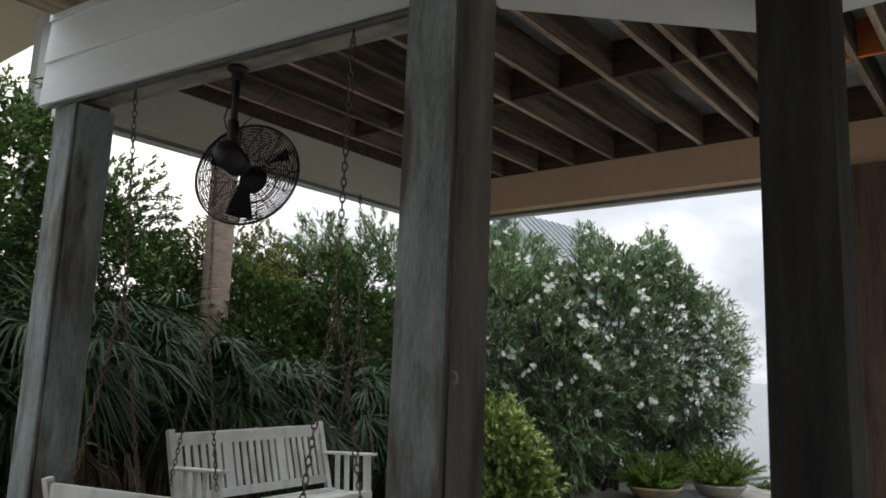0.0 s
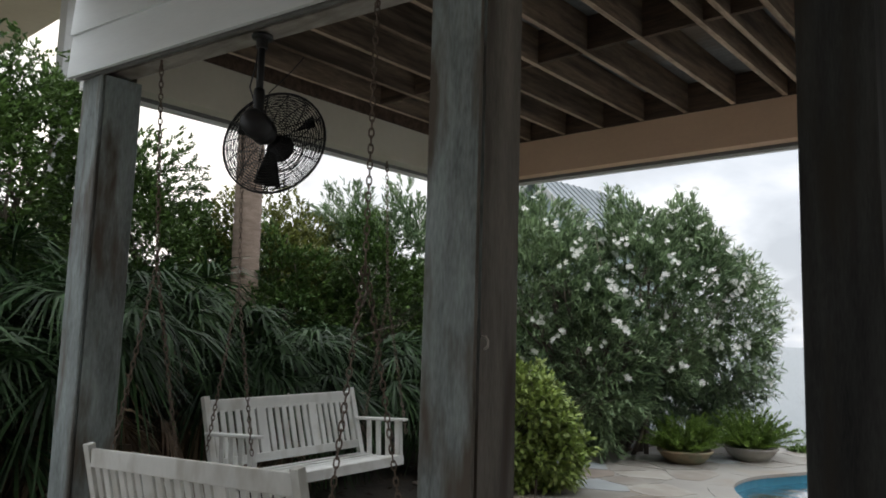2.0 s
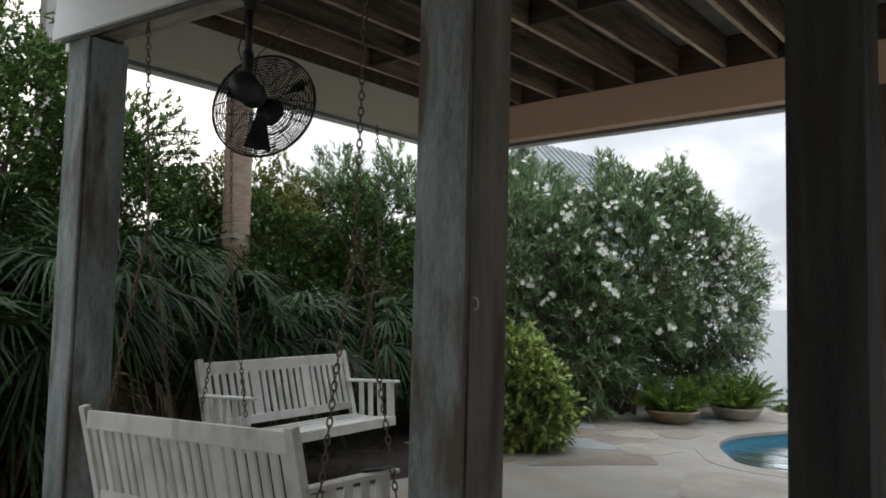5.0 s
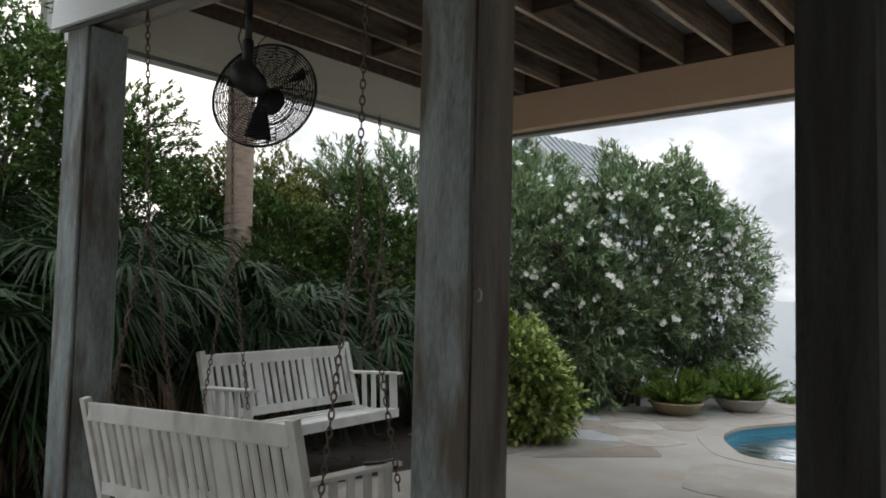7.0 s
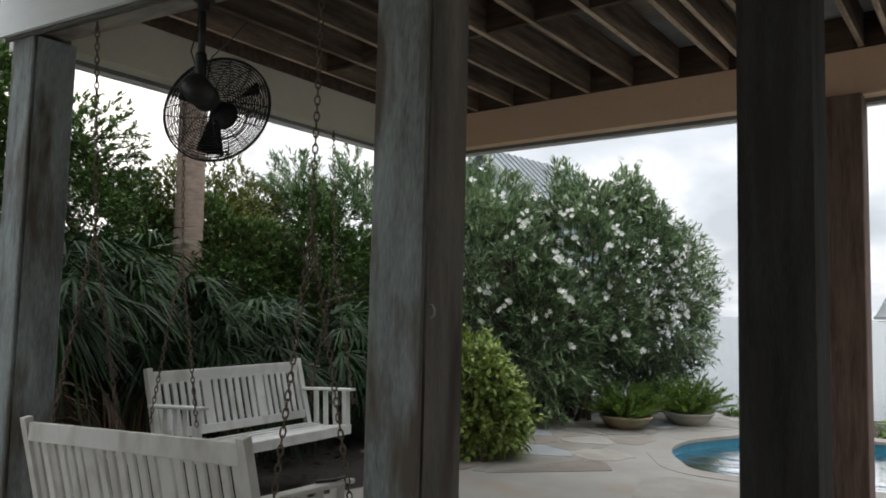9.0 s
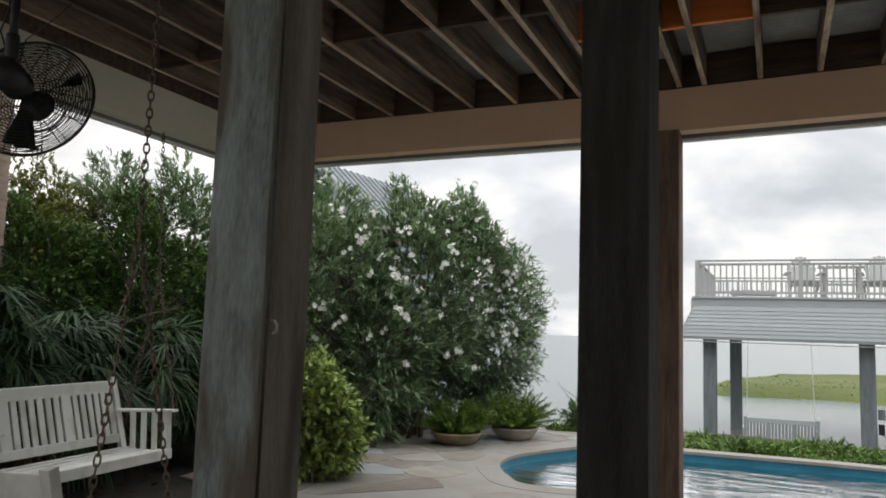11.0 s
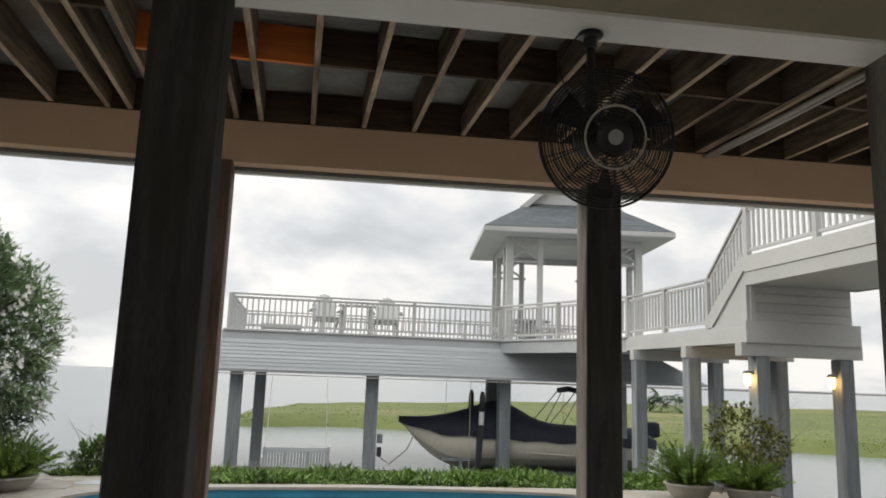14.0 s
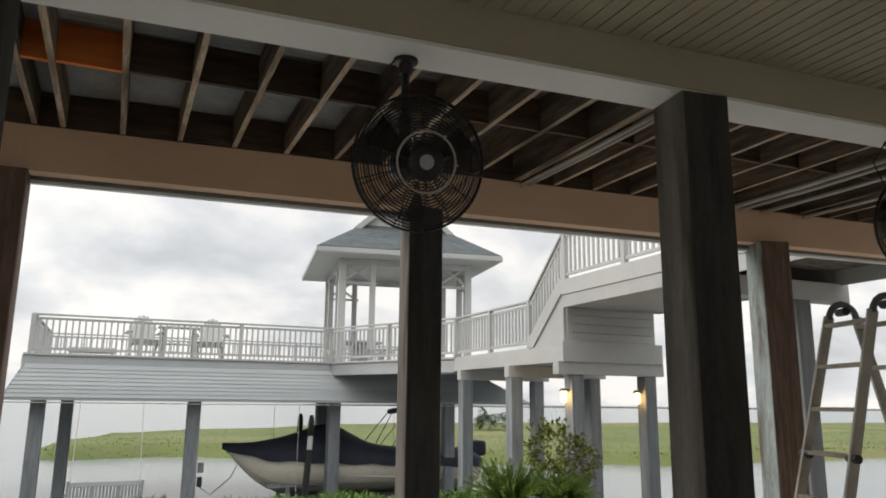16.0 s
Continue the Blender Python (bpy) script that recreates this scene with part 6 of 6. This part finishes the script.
# ---------------------------------------------------------------- neighbours
nh = thing("neighbour_house", "far house with metal gable roof above the shrubs", "house")
NM = pose(-18.7, 28.0, 0, 0, 0, -7)
RZ = 8.95
for s in (-1, 1):
    bm = slab([Vector((0, -0.5, RZ)), Vector((s * 3.2, -0.5, RZ - 3.0)), Vector((s * 3.2, 6.8, RZ - 3.0)), Vector((0, 6.8, RZ))][::s], 0.10)
    bm.transform(NM)
    slope = part("roof_slope", bm, M_ROOFMETAL, nh)
    for k in range(16):
        bm = bmesh.new()
        add_beam(bm, (s * 0.05, -0.4 + k * 0.47, RZ + 0.0), (s * 3.2, -0.4 + k * 0.47, RZ - 2.96), 0.05, 0.06)
        bm.transform(NM)
        part("seam", bm, M_ROOFMETAL, slope)
    bm = bmesh.new()
    add_beam(bm, (0, -0.52, RZ - 0.08), (s * 3.25, -0.52, RZ - 3.1), 0.06, 0.28)
    bm.transform(NM)
    part("rake_board", bm, M_DOCKWHITE, nh)
bm = bmesh.new()
add_prism(bm, [(-2.9, 0), (2.9, 0), (2.9, 6.6), (-2.9, 6.6)], -0.03, RZ - 2.9)
bm.transform(NM)
part("wall", bm, M_GABLE, nh)
bm = bmesh.new()
vs = [bm.verts.new(q) for q in ((-2.9, 0, RZ - 2.9), (2.9, 0, RZ - 2.9), (0, 0, RZ - 0.15))]
vb = [bm.verts.new(v.co + Vector((0, 0.2, 0))) for v in vs]
bm.faces.new(vs)
bm.faces.new(vb[::-1])
for k in range(3):
    bm.faces.new((vs[k], vb[k], vb[(k + 1) % 3], vs[(k + 1) % 3]))
bm.transform(NM)
gw = part("gable", bm, M_GABLE, nh, "pale blue-green gable")
bm = bmesh.new()
add_box(bm, (-0.35, -0.05, RZ - 1.9), (0.35, 0.0, RZ - 1.2), None, 0.01)
bm.transform(NM)
part("gable_vent", bm, M_DOCKGREY, nh)

nb = thing("neighbour_porch", "white neighbouring porch with columns above the shrubs", "house")
box_part("wall", (-19.5, -3.0, -0.03), (-16.5, 4.6, 7.2), M_SIDING, nb)
for y in (5.55, 2.6):
    box_part("column", (-14.42, y - 0.16, -0.03), (-14.10, y + 0.16, 7.9), M_DOCKWHITE, nb, 0.02)
box_part("porch_soffit", (-19.8, -3.0, 7.86), (-13.5, 5.9, 7.92), M_YELLOWSOFFIT, nb)
box_part("eave_fascia", (-13.5, -3.1, 7.80), (-13.38, 5.9, 8.25), M_DOCKWHITE, nb, 0.01)
bm = bmesh.new()
vs = [bm.verts.new(q) for q in ((-13.4, -3.1, 8.25), (-13.4, 5.9, 8.25), (-17.0, 5.9, 10.3), (-17.0, -3.1, 10.3), (-19.8, -3.1, 8.25), (-19.8, 5.9, 8.25))]
bm.faces.new((vs[0], vs[1], vs[2], vs[3]))
bm.faces.new((vs[3], vs[2], vs[5], vs[4]))
bm.faces.new((vs[0], vs[3], vs[4]))
bm.faces.new((vs[1], vs[5], vs[2]))
bm.faces.new((vs[0], vs[4], vs[5], vs[1]))
part("roof", bm, M_SHINGLE, nb)


# ---------------------------------------------------------------- flagstones and coping
def clip(poly, nx, ny, d):
    """The part of a convex outline on the near side of a line."""
    outp = []
    for i, a in enumerate(poly):
        b = poly[(i + 1) % len(poly)]
        da, db = a[0] * nx + a[1] * ny - d, b[0] * nx + b[1] * ny - d
        if da <= 0:
            outp.append(a)
        if da * db < 0:
            t = da / (da - db)
            outp.append((a[0] + (b[0] - a[0]) * t, a[1] + (b[1] - a[1]) * t))
    return outp


def inside(p, loop):
    c = False
    for i in range(len(loop)):
        a, b = loop[i - 1], loop[i]
        if (a[1] > p[1]) != (b[1] > p[1]) and p[0] < (b[0] - a[0]) * (p[1] - a[1]) / (b[1] - a[1]) + a[0]:
            c = not c
    return c


srng = np.random.default_rng(3)
AREA = [(-5.0, 7.0), (6.6, 7.0), (6.6, 10.6), (-1.5, 12.0), (-4.2, 12.8), (-5.2, 9.5)]
sites = []
while len(sites) < 190:
    q = (srng.uniform(-5.2, 6.6), srng.uniform(6.9, 12.8))
    if all((q[0] - s[0]) ** 2 + ((q[1] - s[1]) * 1.3) ** 2 > srng.uniform(0.34, 0.62) ** 2 for s in sites):
        sites.append(q)
outer_rim = grown(RIM, 0.26)
if not inside((-3.5, 9.3), outer_rim):
    outer_rim = grown(RIM, -0.26)
for i, s0 in enumerate(sites):
    poly = [(s0[0] - 1, s0[1] - 1), (s0[0] + 1, s0[1] - 1), (s0[0] + 1, s0[1] + 1), (s0[0] - 1, s0[1] + 1)]
    for j, s1 in enumerate(sites):
        if i != j and abs(s0[0] - s1[0]) < 2.2 and abs(s0[1] - s1[1]) < 2.2:
            nx, ny = s1[0] - s0[0], s1[1] - s0[1]
            L = math.hypot(nx, ny)
            nx, ny = nx / L, ny / L
            poly = clip(poly, nx, ny, nx * (s0[0] + s1[0]) / 2 + ny * (s0[1] + s1[1]) / 2 - 0.005)
    if len(poly) < 3 or not inside(s0, AREA) or any(inside(q, outer_rim) for q in poly) or any(inside(((q[0] + s0[0]) / 2, (q[1] + s0[1]) / 2), outer_rim) for q in poly):
        continue
    rough = []
    for k, q in enumerate(poly):
        b = poly[(k + 1) % len(poly)]
        rough.append((q[0] * 0.92 + s0[0] * 0.08, q[1] * 0.92 + s0[1] * 0.08))
        for t in (0.25, 0.5, 0.75):
            e = 0.985 - 0.02 * abs(t - 0.5)
            rough.append(((q[0] + (b[0] - q[0]) * t) * e + s0[0] * (1 - e) + srng.normal(0, 0.014), (q[1] + (b[1] - q[1]) * t) * e + s0[1] * (1 - e) + srng.normal(0, 0.014)))
    bm = bmesh.new()
    add_prism(bm, rough, -0.012, 0.0035 + srng.uniform(0, 0.002))
    roll = srng.random()
    part("flagstone", bm, M_STONE_BROWN if roll < 0.15 else (M_STONE_BLUE if roll < 0.24 else M_STONE), patio)
for i in range(0, len(RIM), 2):
    a, b, c = RIM[i], RIM[(i + 1) % len(RIM)], RIM[(i + 2) % len(RIM)]
    A, B, C = outer_rim[i], outer_rim[(i + 1) % len(RIM)], outer_rim[(i + 2) % len(RIM)]
    mix = lambda p, q, t: (p[0] + (q[0] - p[0]) * t, p[1] + (q[1] - p[1]) * t)
    over = lambda p, P: (p[0] - (P[0] - p[0]) * 0.10, p[1] - (P[1] - p[1]) * 0.10)
    ring = [over(mix(a, b, 0.006), mix(A, B, 0.006)), over(b, B), over(mix(c, b, 0.006), mix(C, B, 0.006)), mix(C, B, 0.006), B, mix(A, B, 0.006)]
    bm = bmesh.new()
    add_prism(bm, ring, -0.035, 0.004 + srng.uniform(0, 0.002))
    part("coping_stone", bm, M_CONC, pool)
